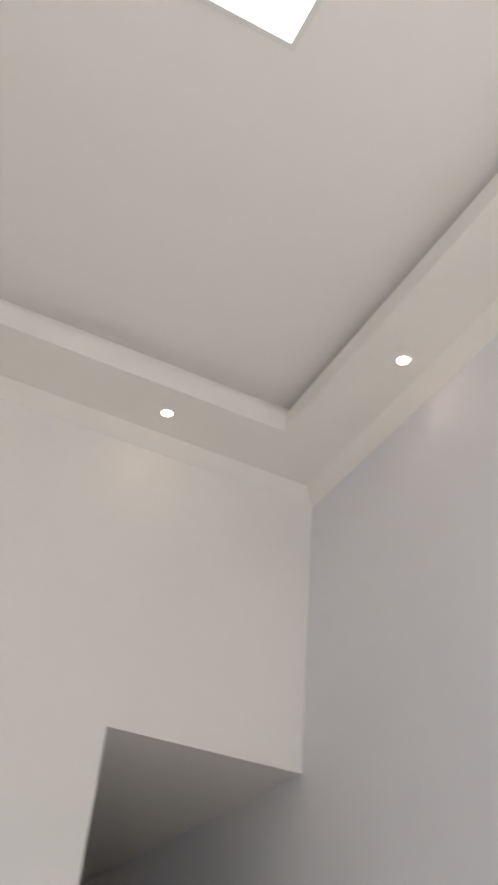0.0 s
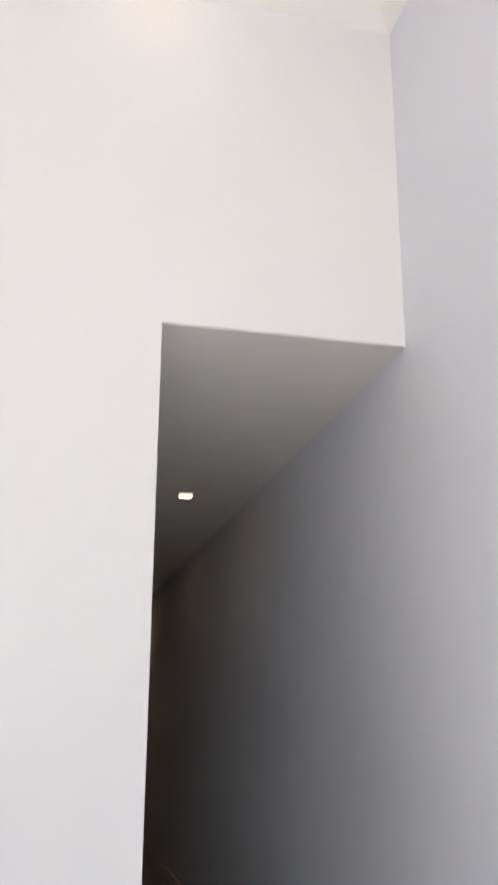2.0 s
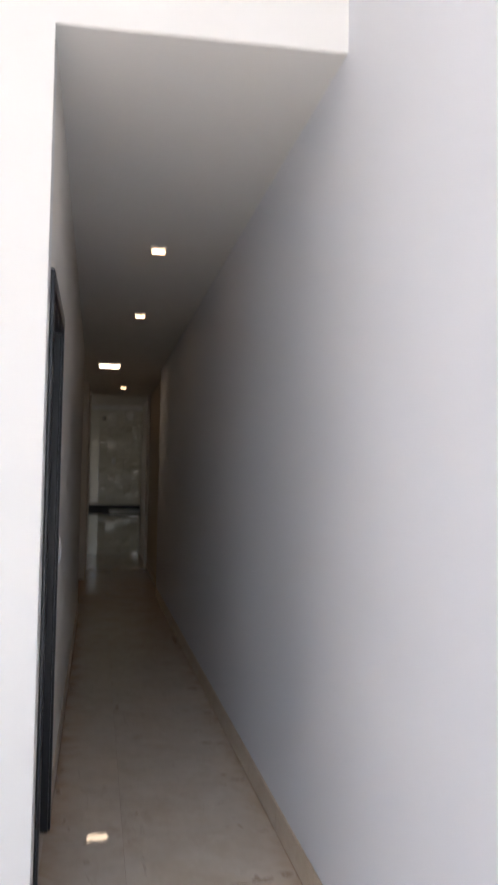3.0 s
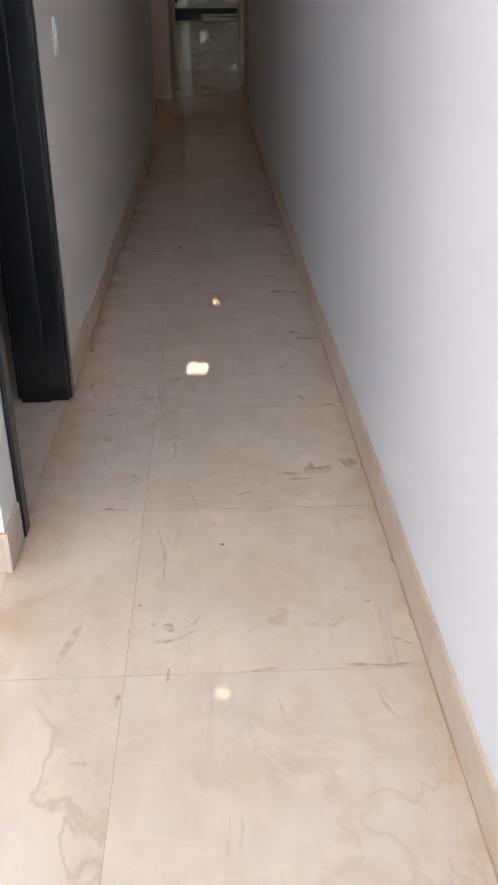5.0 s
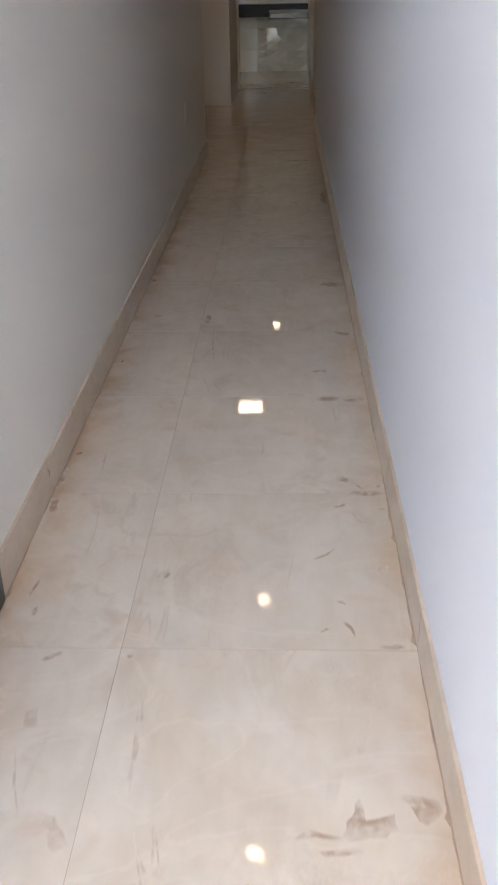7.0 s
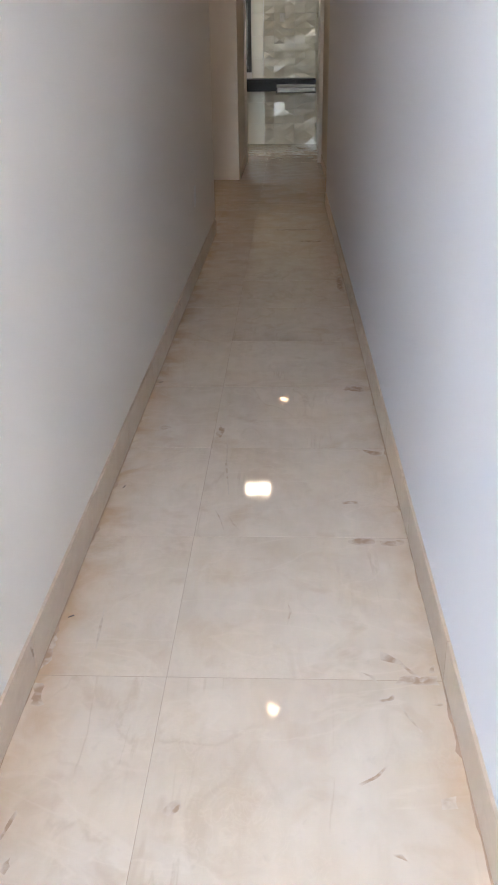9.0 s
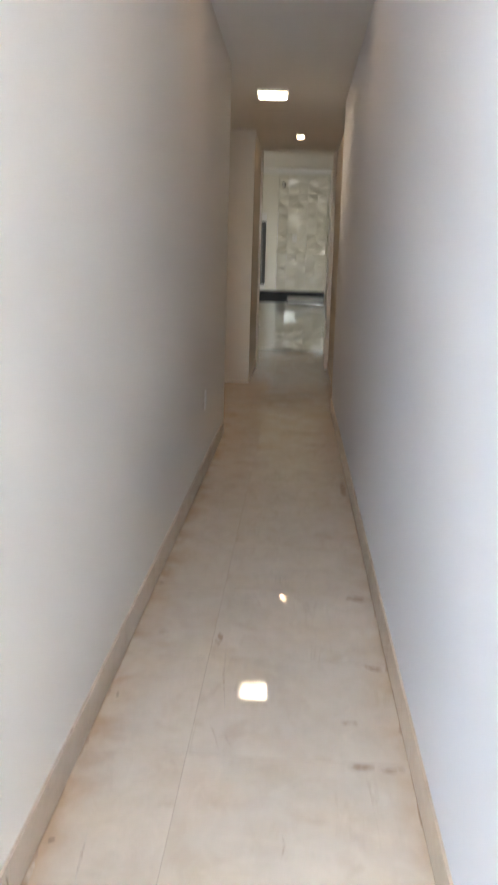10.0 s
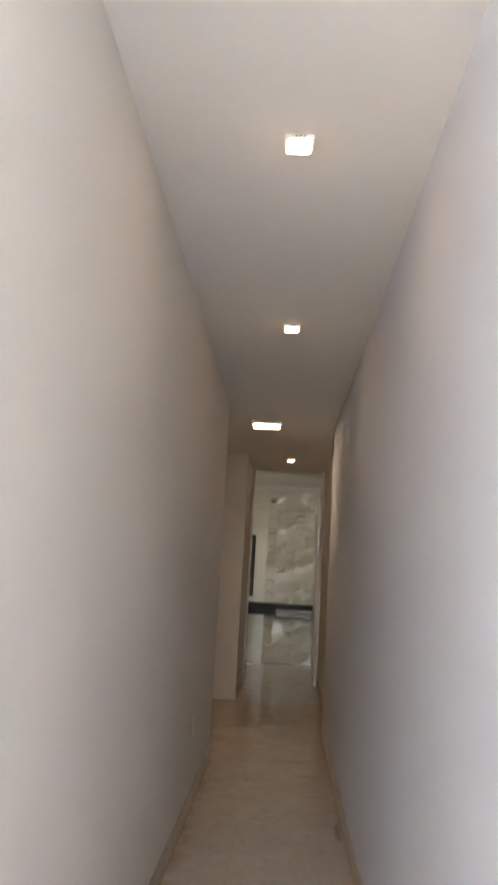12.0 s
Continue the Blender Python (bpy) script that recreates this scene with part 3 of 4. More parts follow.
mark("dirt_mark", "small brown smear on a cream tile", [(-0.181, 2.333), (-0.133, 2.335), (-0.132, 2.316), (-0.178, 2.309)], wobble=0.003)
mark("dirt_mark", "brown curved smear on a cream tile", [(-0.101, 2.729), (-0.059, 2.709), (-0.02, 2.696), (-0.026, 2.663), (-0.062, 2.673)], wobble=0.003)
mark("dirt_mark", "thin brown scrape on a cream tile", [(-0.053, 1.412), (-0.02, 1.418), (-0.02, 1.406), (-0.023, 1.407)], wobble=0.001)
mark("dirt_mark", "fine brown scratch on a cream tile", [(-0.213, 1.187), (-0.179, 1.205), (-0.155, 1.237), (-0.154, 1.233), (-0.176, 1.202), (-0.207, 1.184)], wobble=0.001)
mark("dirt_mark", "brown dirt patch against the skirting", [(-0.901, 1.512), (-0.901, 1.592), (-0.891, 1.646), (-0.883, 1.609), (-0.88, 1.53), (-0.893, 1.507)], wobble=0.004)
mark("dirt_mark", "brown dirt streak on a cream tile", [(-0.883, 1.389), (-0.895, 1.462), (-0.879, 1.463), (-0.861, 1.388)], wobble=0.005)
mark("dirt_mark", "small brown smear on a cream tile", [(-0.557, 1.106), (-0.545, 1.134), (-0.536, 1.134), (-0.546, 1.111)], wobble=0.003)
mark("dirt_mark", "dark dirt along a tile joint", [(-0.367, -0.368), (-0.342, -0.363), (-0.304, -0.359), (-0.305, -0.364), (-0.342, -0.369), (-0.367, -0.376)], wobble=0.002)
mark("dirt_mark", "dark dirt along a tile joint", [(-0.177, -0.355), (-0.154, -0.352), (-0.132, -0.36), (-0.077, -0.363), (-0.02, -0.357), (-0.02, -0.363), (-0.078, -0.369), (-0.172, -0.365)], wobble=0.002)
mark("dirt_mark", "brown plaster smear on a cream tile", [(-0.187, 0.427), (-0.152, 0.5), (-0.149, 0.485), (-0.155, 0.455), (-0.10, 0.475), (-0.095, 0.44), (-0.115, 0.425), (-0.176, 0.418)], wobble=0.004)
mark("dirt_mark", "brown plaster smear on a cream tile", [(-0.085, 0.51), (-0.022, 0.503), (-0.022, 0.478), (-0.047, 0.445), (-0.065, 0.475)], wobble=0.004)
mark("dirt_mark", "fine brown scratch on a cream tile", [(-0.223, 0.398), (-0.159, 0.406), (-0.151, 0.399), (-0.211, 0.387)], wobble=0.001)
mark("dirt_mark", "faint tan stain on a cream tile", [(-0.142, -0.102), (-0.106, -0.101), (-0.104, -0.117), (-0.143, -0.12)], mat=FAINT, wobble=0.004)
mark("dirt_mark", "dark dirt along a tile joint", [(-0.744, 0.256), (-0.719, 0.262), (-0.705, 0.273), (-0.676, 0.26), (-0.625, 0.256), (-0.676, 0.253), (-0.708, 0.256)], wobble=0.002)
mark("dirt_mark", "small dark chip at a tile joint", [(-0.528, -0.355), (-0.523, -0.35), (-0.52, -0.361), (-0.524, -0.395), (-0.528, -0.392)], wobble=0.001)
mark("dirt_mark", "small brown smear on a cream tile", [(-0.56, -0.273), (-0.539, -0.261), (-0.535, -0.269), (-0.555, -0.278)], wobble=0.002)
mark("dirt_mark", "small brown smear on a cream tile", [(-0.544, -0.217), (-0.522, -0.213), (-0.513, -0.236), (-0.522, -0.237)], wobble=0.003)
mark("dirt_mark", "small dirt spot on the tile seam", [(-0.624, -0.423), (-0.619, -0.417), (-0.611, -0.42), (-0.614, -0.439), (-0.619, -0.464)], wobble=0.002)
mark("dirt_mark", "faint tan scratch on a cream tile", [(-0.698, -0.588), (-0.676, -0.587), (-0.656, -0.593), (-0.675, -0.594)], mat=FAINT, wobble=0.001)
mark("dirt_mark", "thin dark scratch beside the skirting", [(-0.852, 1.035), (-0.836, 1.11), (-0.831, 1.099), (-0.845, 1.035)], wobble=0.001)
mark("dirt_mark", "small brown smear on a cream tile", [(-0.829, 0.986), (-0.819, 1.003), (-0.809, 0.988), (-0.818, 0.97)], wobble=0.003)
mark("dirt_mark", "fine brown scrape on a cream tile", [(-0.768, 0.833), (-0.728, 0.862), (-0.728, 0.848), (-0.76, 0.826)], wobble=0.001)
mark("dirt_mark", "brown smear along a tile joint", [(-0.087, 0.88), (-0.043, 0.889), (-0.028, 0.879), (-0.069, 0.868)], wobble=0.002)
mark("dirt_mark", "small brown smear on a cream tile", [(-0.596, 0.845), (-0.576, 0.854), (-0.577, 0.841), (-0.591, 0.836)], wobble=0.002)
mark("dirt_mark", "thin dark scratch across a cream tile", [(-0.381, 0.317), (-0.355, 0.325), (-0.330, 0.338), (-0.330, 0.331), (-0.355, 0.319)], mat=DIRT, wobble=0.001)
mark("dirt_mark", "faint brown smear below a tile joint", [(-0.335, 0.230), (-0.30, 0.238), (-0.268, 0.247), (-0.268, 0.240), (-0.30, 0.227)], mat=FAINT, wobble=0.002)
mark("dirt_mark", "small curved brown scrape on a cream tile", [(-0.168, 1.030), (-0.150, 1.030), (-0.137, 1.010), (-0.150, 1.020)], wobble=0.001)
mark("dirt_mark", "fine brown scrape on a cream tile", [(-0.205, 0.925), (-0.185, 0.939), (-0.183, 0.934), (-0.203, 0.920)], wobble=0.001)
mark("dirt_mark", "fine hooked brown scratch near a tile joint", [(-0.155, 0.965), (-0.135, 0.945), (-0.125, 0.90), (-0.130, 0.90), (-0.140, 0.940), (-0.157, 0.960)], wobble=0.001)
mark("dirt_mark", "small orange-brown spot beside the skirting", [(-0.062, 1.140), (-0.050, 1.157), (-0.042, 1.148), (-0.050, 1.135)], wobble=0.003)
mark("dirt_mark", "grey-brown rubbed smear on a cream tile", [(-0.559, -0.275), (-0.535, -0.28), (-0.512, -0.268), (-0.52, -0.261), (-0.541, -0.27), (-0.558, -0.272)], wobble=0.002)
mark("dirt_mark", "grey-brown rubbed smear on a cream tile", [(-0.544, -0.224), (-0.52, -0.226), (-0.516, -0.241), (-0.527, -0.243)], wobble=0.002)
mark("dirt_mark", "grey-brown rubbed smear on a cream tile", [(-0.068, -0.281), (-0.044, -0.282), (-0.044, -0.288), (-0.067, -0.29)], wobble=0.002)
mark("dirt_mark", "grey-brown rubbed smear on a cream tile", [(-0.042, -0.293), (-0.022, -0.3), (-0.025, -0.305), (-0.042, -0.303)], wobble=0.002)
mark("dirt_mark", "small brown spot on a cream tile", [(-0.601, -0.143), (-0.592, -0.143), (-0.59, -0.152), (-0.599, -0.152)], wobble=0.002)
mark("dirt_mark", "small brown spot on a cream tile", [(-0.418, 0.087), (-0.409, 0.087), (-0.408, 0.075), (-0.417, 0.076)], wobble=0.002)
mark("dirt_mark", "small brown spot on a cream tile", [(-0.098, -0.152), (-0.089, -0.152), (-0.09, -0.162), (-0.099, -0.162)], wobble=0.002)
mark("dirt_mark", "small brown spot on a cream tile", [(-0.569, -0.211), (-0.56, -0.211), (-0.558, -0.221), (-0.566, -0.221)], wobble=0.002)
mark("dirt_mark", "faint tan stain on a cream tile", [(-0.245, -0.215), (-0.205, -0.231), (-0.167, -0.228), (-0.17, -0.242), (-0.21, -0.243), (-0.241, -0.232)], mat=FAINT, wobble=0.005)
mark("dirt_mark", "faint tan stain on a cream tile", [(-0.305, -0.176), (-0.272, -0.175), (-0.271, -0.201), (-0.302, -0.203)], mat=FAINT, wobble=0.005)
mark("dirt_mark", "thin wandering tan vein line in a cream tile", [(-0.372, -0.252), (-0.354, -0.242), (-0.341, -0.225), (-0.325, -0.22), (-0.324, -0.222), (-0.338, -0.229), (-0.352, -0.245), (-0.372, -0.254)], mat=FAINT, wobble=0.0012)
mark("dirt_mark", "thin wandering tan vein line in a cream tile", [(-0.549, 0.68), (-0.534, 0.594), (-0.543, 0.531), (-0.545, 0.532), (-0.538, 0.593), (-0.55, 0.68)], mat=FAINT, wobble=0.0012)
mark("dirt_mark", "thin wandering tan vein line in a cream tile", [(-0.516, 0.427), (-0.5, 0.377), (-0.483, 0.336), (-0.475, 0.337), (-0.475, 0.336), (-0.486, 0.334), (-0.502, 0.376), (-0.517, 0.427)], mat=FAINT, wobble=0.0012)
mark("dirt_mark", "thin wandering tan vein line in a cream tile", [(-0.487, 0.451), (-0.475, 0.401), (-0.465, 0.35), (-0.466, 0.35), (-0.478, 0.401), (-0.488, 0.451)], mat=FAINT, wobble=0.0012)
mark("dirt_mark", "thin wandering tan vein line in a cream tile", [(-0.557, 0.126), (-0.549, 0.051), (-0.545, -0.031), (-0.54, -0.119), (-0.541, -0.119), (-0.55, -0.031), (-0.554, 0.051), (-0.558, 0.126)], mat=FAINT, wobble=0.0012)
mark("dirt_mark", "thin wandering tan vein line in a cream tile", [(-0.538, -0.27), (-0.507, -0.265), (-0.483, -0.24), (-0.452, -0.234), (-0.451, -0.235), (-0.481, -0.243), (-0.505, -0.268), (-0.538, -0.271)], mat=FAINT, wobble=0.0012)
mark("dirt_mark", "thin wandering tan vein line in a cream tile", [(-0.639, 0.083), (-0.628, 0.114), (-0.612, 0.14), (-0.611, 0.14), (-0.625, 0.112), (-0.638, 0.083)], mat=FAINT, wobble=0.0012)
mark("dirt_mark", "thin wandering tan vein line in a cream tile", [(-0.493, -0.225), (-0.475, -0.22), (-0.461, -0.178), (-0.46, -0.179), (-0.472, -0.222), (-0.493, -0.226)], mat=FAINT, wobble=0.0012)
mark("dirt_mark", "thin wandering tan vein line in a cream tile", [(-0.116, 0.11), (-0.124, 0.157), (-0.111, 0.206), (-0.11, 0.206), (-0.121, 0.157), (-0.115, 0.11)], mat=FAINT, wobble=0.0012)
mark("dirt_mark", "thin wandering tan vein line in a cream tile", [(-0.618, -0.258), (-0.613, -0.222), (-0.601, -0.201), (-0.6, -0.202), (-0.608, -0.223), (-0.617, -0.259)], mat=FAINT, wobble=0.0012)
mark("dirt_mark", "thin wandering tan vein line in a cream tile", [(-0.524, 2.246), (-0.501, 2.186), (-0.479, 2.141), (-0.481, 2.14), (-0.506, 2.184), (-0.525, 2.245)], mat=FAINT, wobble=0.0012)
mark("dirt_mark", "thin wandering tan vein line in a cream tile", [(-0.566, 2.287), (-0.538, 2.204), (-0.521, 2.119), (-0.522, 2.119), (-0.541, 2.203), (-0.567, 2.286)], mat=FAINT, wobble=0.0012)
mark("dirt_mark", "thin wandering tan vein line in a cream tile", [(-0.109, 1.407), (-0.093, 1.371), (-0.075, 1.329), (-0.077, 1.328), (-0.098, 1.369), (-0.11, 1.407)], mat=FAINT, wobble=0.0012)
mark("dirt_mark", "thin wandering tan vein line in a cream tile", [(-0.786, 1.58), (-0.794, 1.653), (-0.798, 1.744), (-0.796, 1.745), (-0.788, 1.654), (-0.784, 1.58)], mat=FAINT, wobble=0.0012)
mark("dirt_mark", "thin wandering tan vein line in a cream tile", [(-0.344, 1.789), (-0.335, 1.742), (-0.345, 1.685), (-0.346, 1.685), (-0.339, 1.742), (-0.345, 1.789)], mat=FAINT, wobble=0.0012)
mark("dirt_mark", "thin wandering tan vein line in a cream tile", [(-0.188, 1.519), (-0.158, 1.502), (-0.149, 1.48), (-0.15, 1.48), (-0.161, 1.5), (-0.189, 1.518)], mat=FAINT, wobble=0.0012)
mark("dirt_mark", "faint brown stain on a cream tile", [(-0.818, 2.914), (-0.78, 2.943), (-0.771, 2.906), (-0.804, 2.878)], mat=FAINT, wobble=0.003)
mark("dirt_mark", "faint brown stain on a cream tile", [(-0.566, 1.13), (-0.541, 1.141), (-0.537, 1.123), (-0.558, 1.11)], mat=FAINT, wobble=0.003)
mark("dirt_mark", "faint brown stain on a cream tile", [(-0.067, 1.155), (-0.036, 1.161), (-0.039, 1.131), (-0.066, 1.128)], mat=FAINT, wobble=0.003)
mark("dirt_mark", "thin wandering tan vein line in a cream tile", [(-0.124, -0.399), (-0.117, -0.44), (-0.112, -0.481), (-0.095, -0.501), (-0.086, -0.525), (-0.088, -0.526), (-0.1, -0.504), (-0.117, -0.483), (-0.123, -0.44), (-0.126, -0.399)], mat=FAINT, wobble=0.0015)
mark("dirt_mark", "thin wandering tan vein line in a cream tile", [(-0.756, -0.353), (-0.753, -0.308), (-0.734, -0.241), (-0.708, -0.174), (-0.702, -0.176), (-0.717, -0.246), (-0.736, -0.312), (-0.75, -0.354)], mat=FAINT, wobble=0.0015)
mark("dirt_mark", "thin wandering tan vein line in a cream tile", [(-0.576, 0.197), (-0.561, 0.123), (-0.543, 0.05), (-0.544, -0.02), (-0.539, -0.089), (-0.541, -0.089), (-0.549, -0.02), (-0.547, 0.049), (-0.566, 0.122), (-0.578, 0.197)], mat=FAINT, wobble=0.0015)
mark("dirt_mark", "thin wandering tan vein line in a cream tile", [(-0.552, 0.758), (-0.536, 0.675), (-0.54, 0.614), (-0.542, 0.614), (-0.54, 0.675), (-0.553, 0.757)], mat=FAINT, wobble=0.0015)
mark("dirt_mark", "thin wandering tan vein line in a cream tile", [(-0.518, 0.43), (-0.497, 0.357), (-0.473, 0.278), (-0.467, 0.188), (-0.468, 0.188), (-0.477, 0.278), (-0.501, 0.356), (-0.519, 0.429)], mat=FAINT, wobble=0.0015)
mark("dirt_mark", "thin wandering tan vein line in a cream tile", [(-0.756, 0.604), (-0.734, 0.517), (-0.707, 0.441), (-0.709, 0.44), (-0.737, 0.515), (-0.758, 0.604)], mat=FAINT, wobble=0.0015)
mark("dirt_mark", "thin wandering tan vein line in a cream tile", [(-0.313, -0.445), (-0.298, -0.511), (-0.29, -0.562), (-0.292, -0.563), (-0.302, -0.512), (-0.315, -0.446)], mat=FAINT, wobble=0.0015)
mark("dirt_mark", "thin wandering tan vein line in a cream tile", [(-0.553, 0.722), (-0.544, 0.651), (-0.54, 0.572), (-0.535, 0.505), (-0.537, 0.505), (-0.545, 0.571), (-0.549, 0.651), (-0.554, 0.722)], mat=FAINT, wobble=0.0015)
mark("dirt_mark", "thin wandering tan vein line in a cream tile", [(-0.558, 2.838), (-0.547, 2.587), (-0.525, 2.366), (-0.527, 2.366), (-0.553, 2.587), (-0.56, 2.838)], mat=FAINT, wobble=0.0015)
mark("dirt_mark", "thin wandering tan vein line in a cream tile", [(-0.492, 0.455), (-0.481, 0.413), (-0.479, 0.362), (-0.481, 0.362), (-0.486, 0.412), (-0.494, 0.455)], mat=FAINT, wobble=0.0015)
mark("dirt_mark", "thin brown scrape on a cream tile", [(-0.696, -0.586), (-0.662, -0.586), (-0.65, -0.596), (-0.677, -0.594)], wobble=0.001)
mark("dirt_mark", "thin brown scrape on a cream tile", [(-0.266, 0.417), (-0.239, 0.432), (-0.213, 0.42), (-0.184, 0.419), (-0.185, 0.425), (-0.212, 0.429), (-0.239, 0.439)], wobble=0.001)
mark("dirt_mark", "faint brown stain on a cream tile", [(-0.69, 0.473), (-0.648, 0.452), (-0.618, 0.399), (-0.642, 0.388)], mat=FAINT, wobble=0.004)
mark("dirt_mark", "faint brown stain on a cream tile", [(-0.767, 0.689), (-0.738, 0.701), (-0.729, 0.647), (-0.751, 0.644)], mat=FAINT, wobble=0.004)
mark("dirt_mark", "faint brown stain on a cream tile", [(-0.573, 1.115), (-0.548, 1.137), (-0.543, 1.119), (-0.562, 1.104)], mat=FAINT, wobble=0.004)
mark("dirt_mark", "faint brown stain on a cream tile", [(-0.32, -0.183), (-0.276, -0.177), (-0.276, -0.231), (-0.316, -0.234)], mat=FAINT, wobble=0.004)
for k, (x, y, a) in enumerate(((-0.872, 1.712, 35), (-0.862, 2.42, 70), (-0.874, 3.4, 20), (-0.41, 0.083, 60))):
    e = empty("wood_splinter", "tiny dark wood splinter lying on the tiles", "splinter", (x, y, 0.0012), "splinters on the floor")
    e.rotation_euler = (0, 0, radians(a))
    s = 0.45 if k == 3 else 1.0
    part("chip", box_bm((-0.008 * s, -0.0016, -0.001), (0.008 * s, 0.0016, 0.001), 0.0006, 1), SLOT, e)

for pts in ([(-0.52, 6.88), (-0.10, 6.86), (-0.10, 6.93), (-0.40, 6.95)], [(-0.30, 6.42), (-0.06, 6.40), (-0.07, 6.47), (-0.28, 6.46)],
            [(-0.06, 5.0), (-0.02, 4.9), (-0.02, 5.35), (-0.05, 5.3)], [(-0.12, 3.31), (-0.03, 3.28), (-0.04, 3.34), (-0.10, 3.36)], [(-0.60, 2.86), (-0.585, 2.80), (-0.575, 2.90), (-0.59, 2.94)]):
    mark("dirt_mark", "brown ragged dirt along a far tile joint", pts, wobble=0.006)

# ---- pieces: relief tiles, wall tiles, floor tiles, skirting ----
kw = empty("tile_cladding", "white glossy wall tiles with folded relief", "wall tiles", (0, KIT_END, 0), kind="structure")


def relief_tile(w, h, seed):
    # folded facets: a grid of corners standing out by chance, each cell cut along one diagonal
    rnd = random.Random(seed)
    w, h = w - 0.003, h - 0.003
    nx, nz = max(1, round(w / 0.145)), 3
    b = bmesh.new()

    def out(i, j):
        if rnd.random() < 0.35:
            return 0.010
        return 0.010 + rnd.choice((0.006, 0.012, 0.020))
    v = [[b.verts.new((w * i / nx, -out(i, j), h * j / nz)) for j in range(nz + 1)] for i in range(nx + 1)]
    for i in range(nx):
        for j in range(nz):
            c = (v[i][j], v[i + 1][j], v[i + 1][j + 1], v[i][j + 1])
            k = rnd.randrange(2)
            mid = b.verts.new((w * (i + 0.5) / nx, -0.010 - rnd.choice((0.0, 0.004, 0.022)), h * (j + 0.5) / nz))
            if rnd.random() < 0.4:
                for q in range(4):
                    b.faces.new((c[q], c[(q + 1) % 4], mid))
            else:
                b.verts.remove(mid)
                b.faces.new((c[k], c[k + 1], c[k + 2]))
                b.faces.new((c[k], c[k + 2], c[(k + 3) % 4]))
    rim = [v[i][0] for i in range(nx + 1)] + [v[nx][j] for j in range(1, nz + 1)] + [v[i][nz] for i in range(nx - 1, -1, -1)] + [v[0][j] for j in range(nz - 1, 0, -1)]
    back = [b.verts.new((p.co.x, 0.0, p.co.z)) for p in rim]
    for q in range(len(rim)):
        m = (q + 1) % len(rim)
        b.faces.new((rim[q], back[q], back[m], rim[m]))
    b.faces.new(back)
    me = bpy.data.meshes.new("relief_tile")
    bmesh.ops.recalc_face_normals(b, faces=b.faces)
    b.to_mesh(me)
    b.free()
    me.materials.append(GLOSSTILE)
    return me


for w, xs in ((0.15, (-0.70,)), (0.30, (-0.55, -0.25)), (0.036, (0.052,))):
    kinds = [relief_tile(w, 0.30, 11 + k + int(w * 100)) for k in range(5)]
    for x in xs:
        for j in range(9):
            o = new("relief_tile", kinds[(j * 2 + int(-x * 20)) % 5])
            o.parent, o.location = kw, (x, 0, 0.002 + j * 0.30)
flat = bpy.data.meshes.new("wall_tile")
b = box_bm((0, -0.010, 0), (0.597, 0.0, 0.297), 0.0015, 1)
b.to_mesh(flat)
b.free()
flat.materials.append(GLOSSTILE)
for i in range(4):
    for j in range(9):
        x, z = -0.70 - 0.6 * (i + 1), 0.002 + j * 0.30
        if x + 0.6 > WIN[0] + 0.02 and x < WIN[1] - 0.02 and z + 0.3 > WIN[2] + 0.02 and z < WIN[3] - 0.02:
            continue
        o = new("wall_tile", flat)
        o.parent, o.location = kw, (x, 0, z)

cut = bpy.data.meshes.new("wall_tile")
b = box_bm((0, -0.010, 0), (0.170, 0.0, 0.297), 0.0015, 1)
b.to_mesh(cut)
b.free()
cut.materials.append(GLOSSTILE)
for j in range(3, 7):
    o = new("wall_tile", cut)
    o.parent, o.location = kw, (WIN[1] + 0.004, 0, 0.002 + j * 0.30)

floor = tagged(mesh_object("floor", box_bm((-4.2, -HALL_L - 0.2, -0.12), (0.25, KIT_END + 0.2, -0.0007)), GROUT), "cream polished porcelain tile floor with tan joints", "floor", kind="structure")
ground = tagged(mesh_object("ground", box_bm((-60, -60, -0.5), (60, 80, -0.15)), material("paved_ground", (0.32, 0.31, 0.29), 0.9, 0.2, 0.5, 20, 0.01)), "pale paved ground outside the house", "ground", kind="structure")

# dark wall added behind the window to keep bright sky out of it
tagged(mesh_object("sky_block_wall", box_bm((-6, 15.0, -0.15), (3, 15.15, 3.2)), material("dark_blocker_render", (0.16, 0.145, 0.12), 0.9, 0.1, 2, 60, 0.003)), "dark rendered wall added outside the window to block the sky", "wall", kind="structure")
# unseen wall, added to cut and warm the sky light on the kitchen's west
tagged(mesh_object("sky_block_wall_west", box_bm((-4.75, 10.3, -0.15), (-4.6, 14.99, 2.3)), material("beige_render_west", (0.42, 0.38, 0.31), 0.9, 0.1, 2, 60, 0.003)), "unseen beige wall added beside the kitchen to block sky light", "wall", kind="structure")
# unseen overhang, added so that little sky light reaches the kitchen
tagged(mesh_object("sky_block_roof", box_bm((-4.55, PASS_END, 2.90), (0.3, 14.95, 3.05)), PLASTER), "unseen overhanging slab added over the kitchen to block sky light", "roof", kind="structure")
TS, SEAM, JOINT = 0.62, -0.610, 0.250
tile_mesh, TILT = {}, random.Random(5)


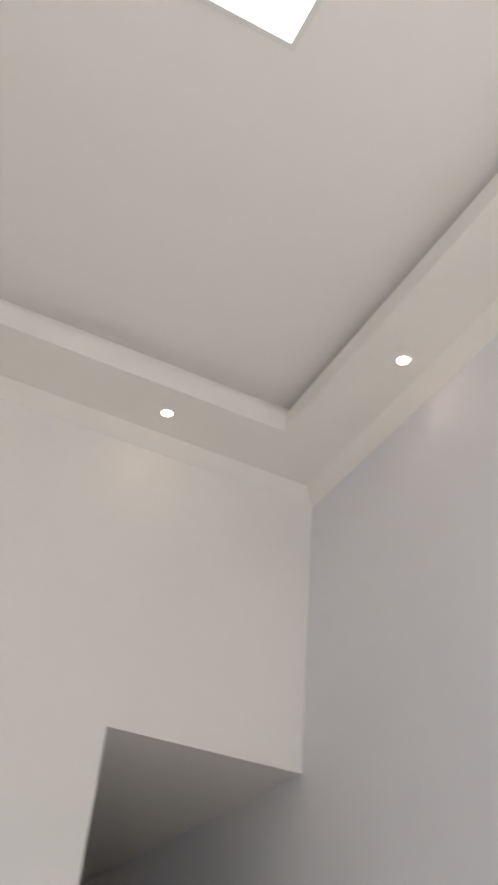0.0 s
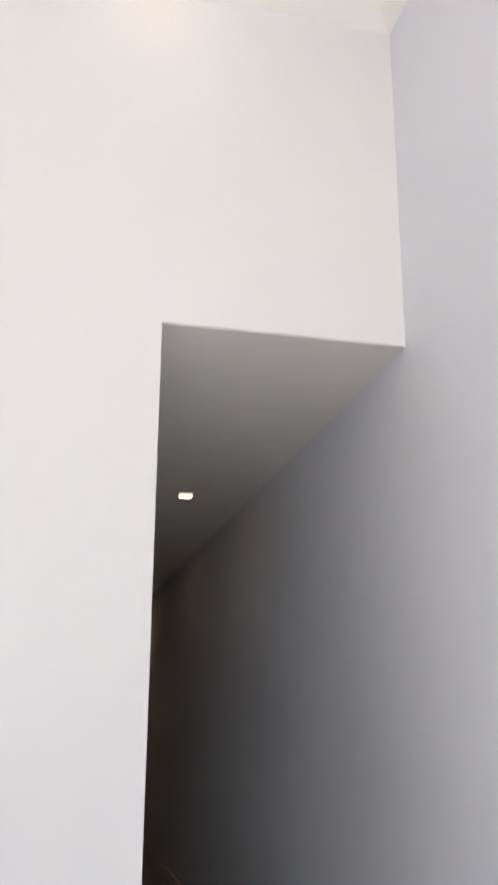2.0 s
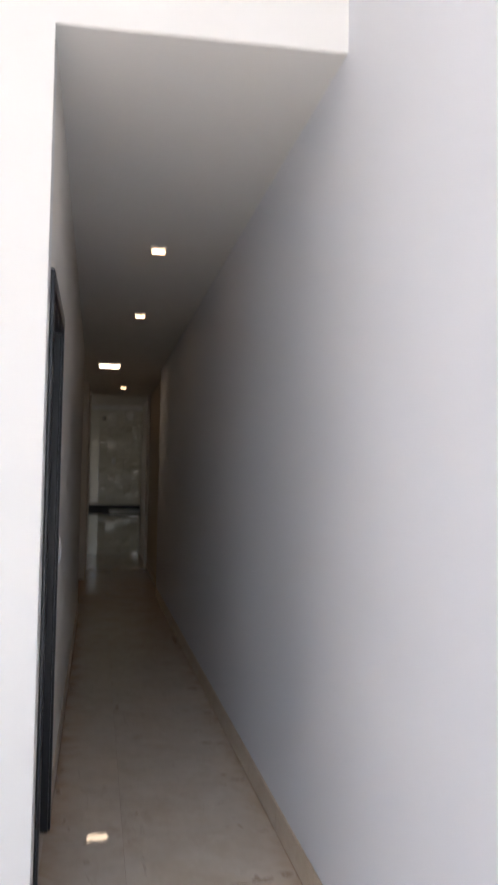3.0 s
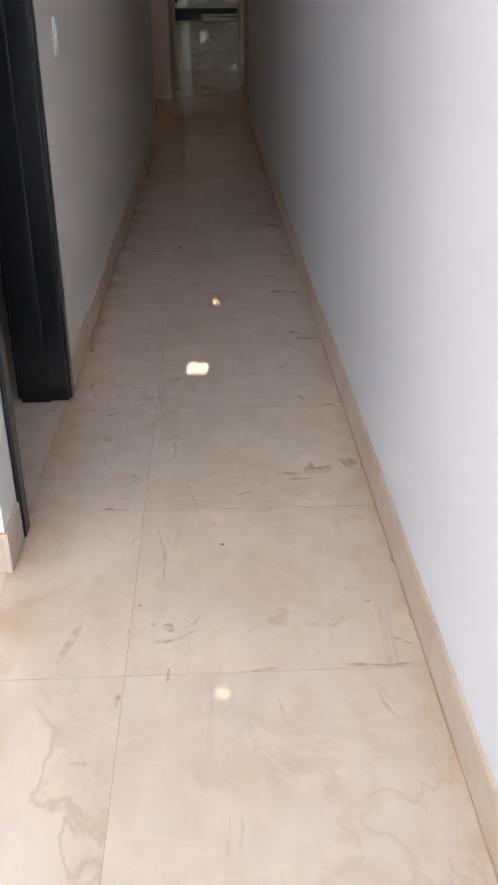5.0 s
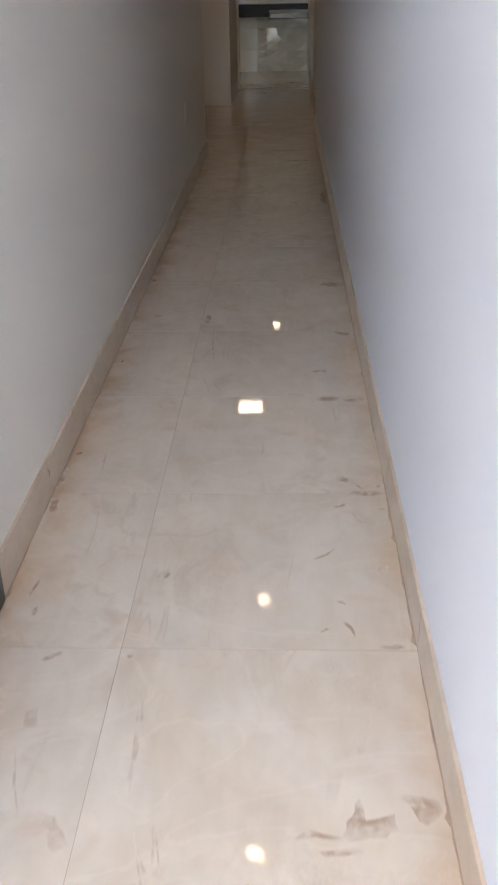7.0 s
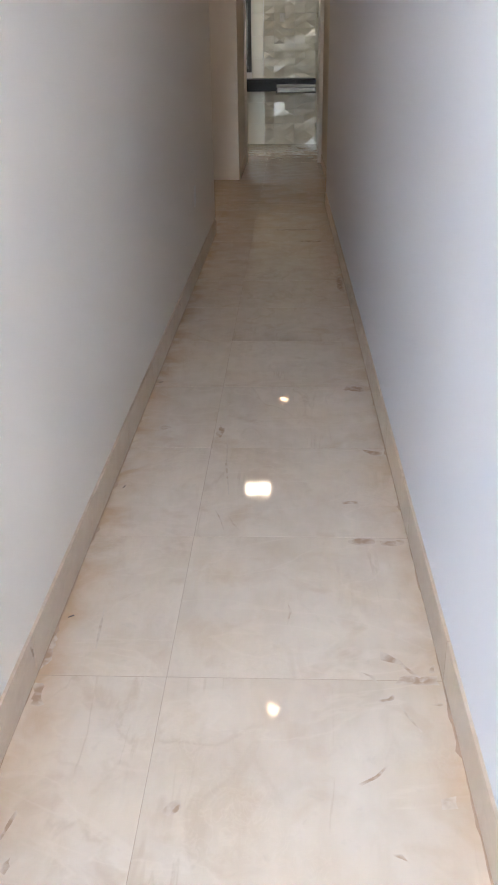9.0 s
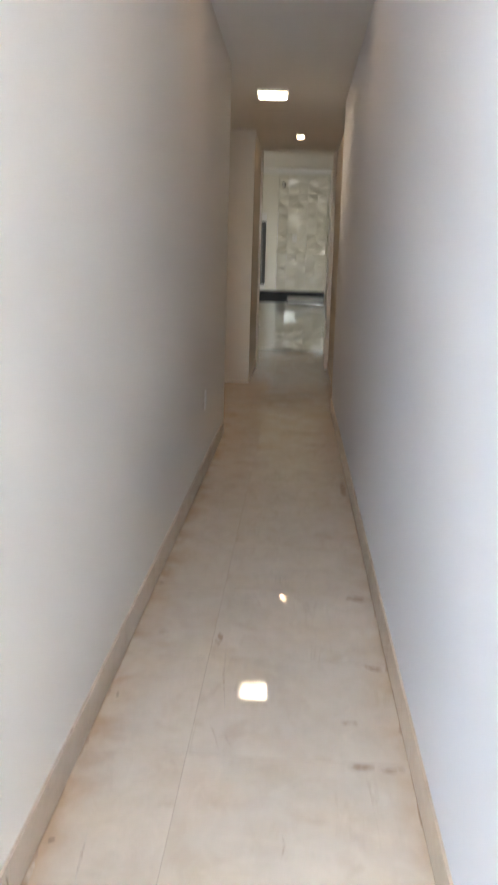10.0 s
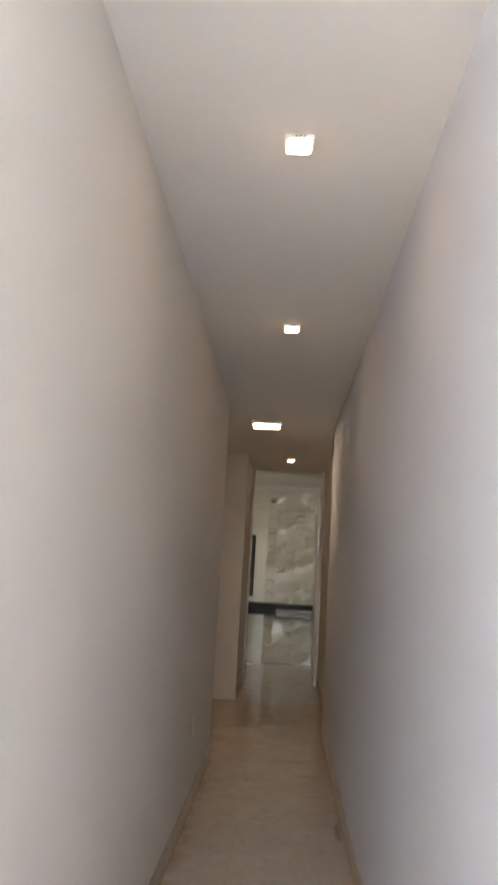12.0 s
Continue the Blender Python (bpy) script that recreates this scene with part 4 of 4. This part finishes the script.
def floor_tile(x0, x1, y0, y1):
    w, h = round(x1 - x0, 4), round(y1 - y0, 4)
    if (w, h) not in tile_mesh:
        b = box_bm((0, 0, -0.009), (w, h, 0.0), 0.0003, 1)
        me = bpy.data.meshes.new("tile")
        b.to_mesh(me)
        b.free()
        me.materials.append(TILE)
        tile_mesh[w, h] = me
    o = new("tile", tile_mesh[w, h])
    # each tile lies a trace out of level
    a, c = TILT.uniform(-1, 1) * radians(0.075), TILT.uniform(-1, 1) * radians(0.075)
    o.parent, o.location, o.rotation_euler = floor, (x0, y0, (c * w - a * h) / 2), (a, c, 0)


def lay(xa, xb, ya, yb):
    g, gy = 0.0005, 0.0010
    i0, i1 = math.floor((xa - SEAM) / TS), math.ceil((xb - SEAM) / TS)
    j0, j1 = math.floor((ya - JOINT) / TS), math.ceil((yb - JOINT) / TS)
    for i in range(i0, i1):
        for j in range(j0, j1):
            x0, x1 = max(xa, SEAM + i * TS), min(xb, SEAM + (i + 1) * TS)
            y0, y1 = max(ya, JOINT + j * TS), min(yb, JOINT + (j + 1) * TS)
            if x1 - x0 > 0.02 and y1 - y0 > 0.02:
                floor_tile(x0 + g, x1 - g, y0 + gy, y1 - gy)


lay(-4.1, -0.004, -HALL_L, JOG_Y)
lay(-4.1, JOG_X - 0.004, JOG_Y, PASS_END)
lay(-3.0, KIT_X - 0.004, PASS_END, KIT_END)

SK_H, SK_T = 0.105, 0.0075


def skirting(name, axis, at, side, u0, u1):
    # strips cut from the floor tile, set against a wall; side: +1 or -1, the way they face
    e = empty(name, "cut cream porcelain skirting along the wall", "skirting", kind="structure")
    u = u0
    while u < u1 - 0.01:
        v = min(u1, JOINT + TS * (math.floor((u - JOINT + 1e-4) / TS) + 1)) if axis == "y" else min(u1, u + TS)
        a, c = sorted((at - side * 0.004, at + side * SK_T))
        if axis == "y":
            bm = box_bm((a, u + 0.0008, 0.0005), (c, v - 0.0008, SK_H), 0.0012, 1)
        else:
            bm = box_bm((u + 0.0008, a, 0.0005), (v - 0.0008, c, SK_H), 0.0012, 1)
        part("skirting_tile", bm, SKIRT, e)
        u = v
    return e


skirting("baseboard_east", "y", -0.0005, -1, -HALL_L, JOG_Y)
skirting("baseboard_recess", "y", JOG_X - 0.0005, -1, JOG_Y, PASS_END - 0.06)
skirting("baseboard_corridor", "y", -COR_W + 0.0005, 1, DOOR_Y1 + 0.04, LEFT_END)
skirting("baseboard_corner", "y", -COR_W + 0.0005, 1, -0.0115, DOOR_Y0 - 0.04)
skirting("baseboard_north", "x", -0.0005, -1, -HALL_W, -COR_W)
skirting("baseboard_west", "y", -HALL_W + 0.0005, 1, -HALL_L, 0.0)
skirting("baseboard_passage", "y", PASS_X + 0.0005, 1, PIER_Y, PASS_END - 0.06)


# ---- dried plaster left along the foot of the walls ----
def residue(x, side, y0, y1, seed):
    rnd = random.Random(seed)
    b = bmesh.new()
    y, w, rows = y0, 0.005, []
    while y < y1:
        w = min(0.0045, max(0.0006, w + rnd.uniform(-0.0016, 0.0016)))
        if rnd.random() < 0.05:
            w = rnd.uniform(0.005, 0.012)
        rows.append((b.verts.new((x, y, 0.0030)), b.verts.new((x + side * w, y, 0.0004))))
        y += rnd.uniform(0.010, 0.03)
    for (p, q), (u, v) in zip(rows, rows[1:]):
        b.faces.new((p, q, v, u))
    o = mesh_object("plaster_residue", b, DIRT)
    return tagged(o, "ragged tan plaster residue along the skirting foot", "residue", kind="stuff")


residue(-0.0077, -1, -2.5, JOG_Y, 4)
residue(-COR_W + 0.0077, 1, DOOR_Y1 + 0.05, LEFT_END, 9)
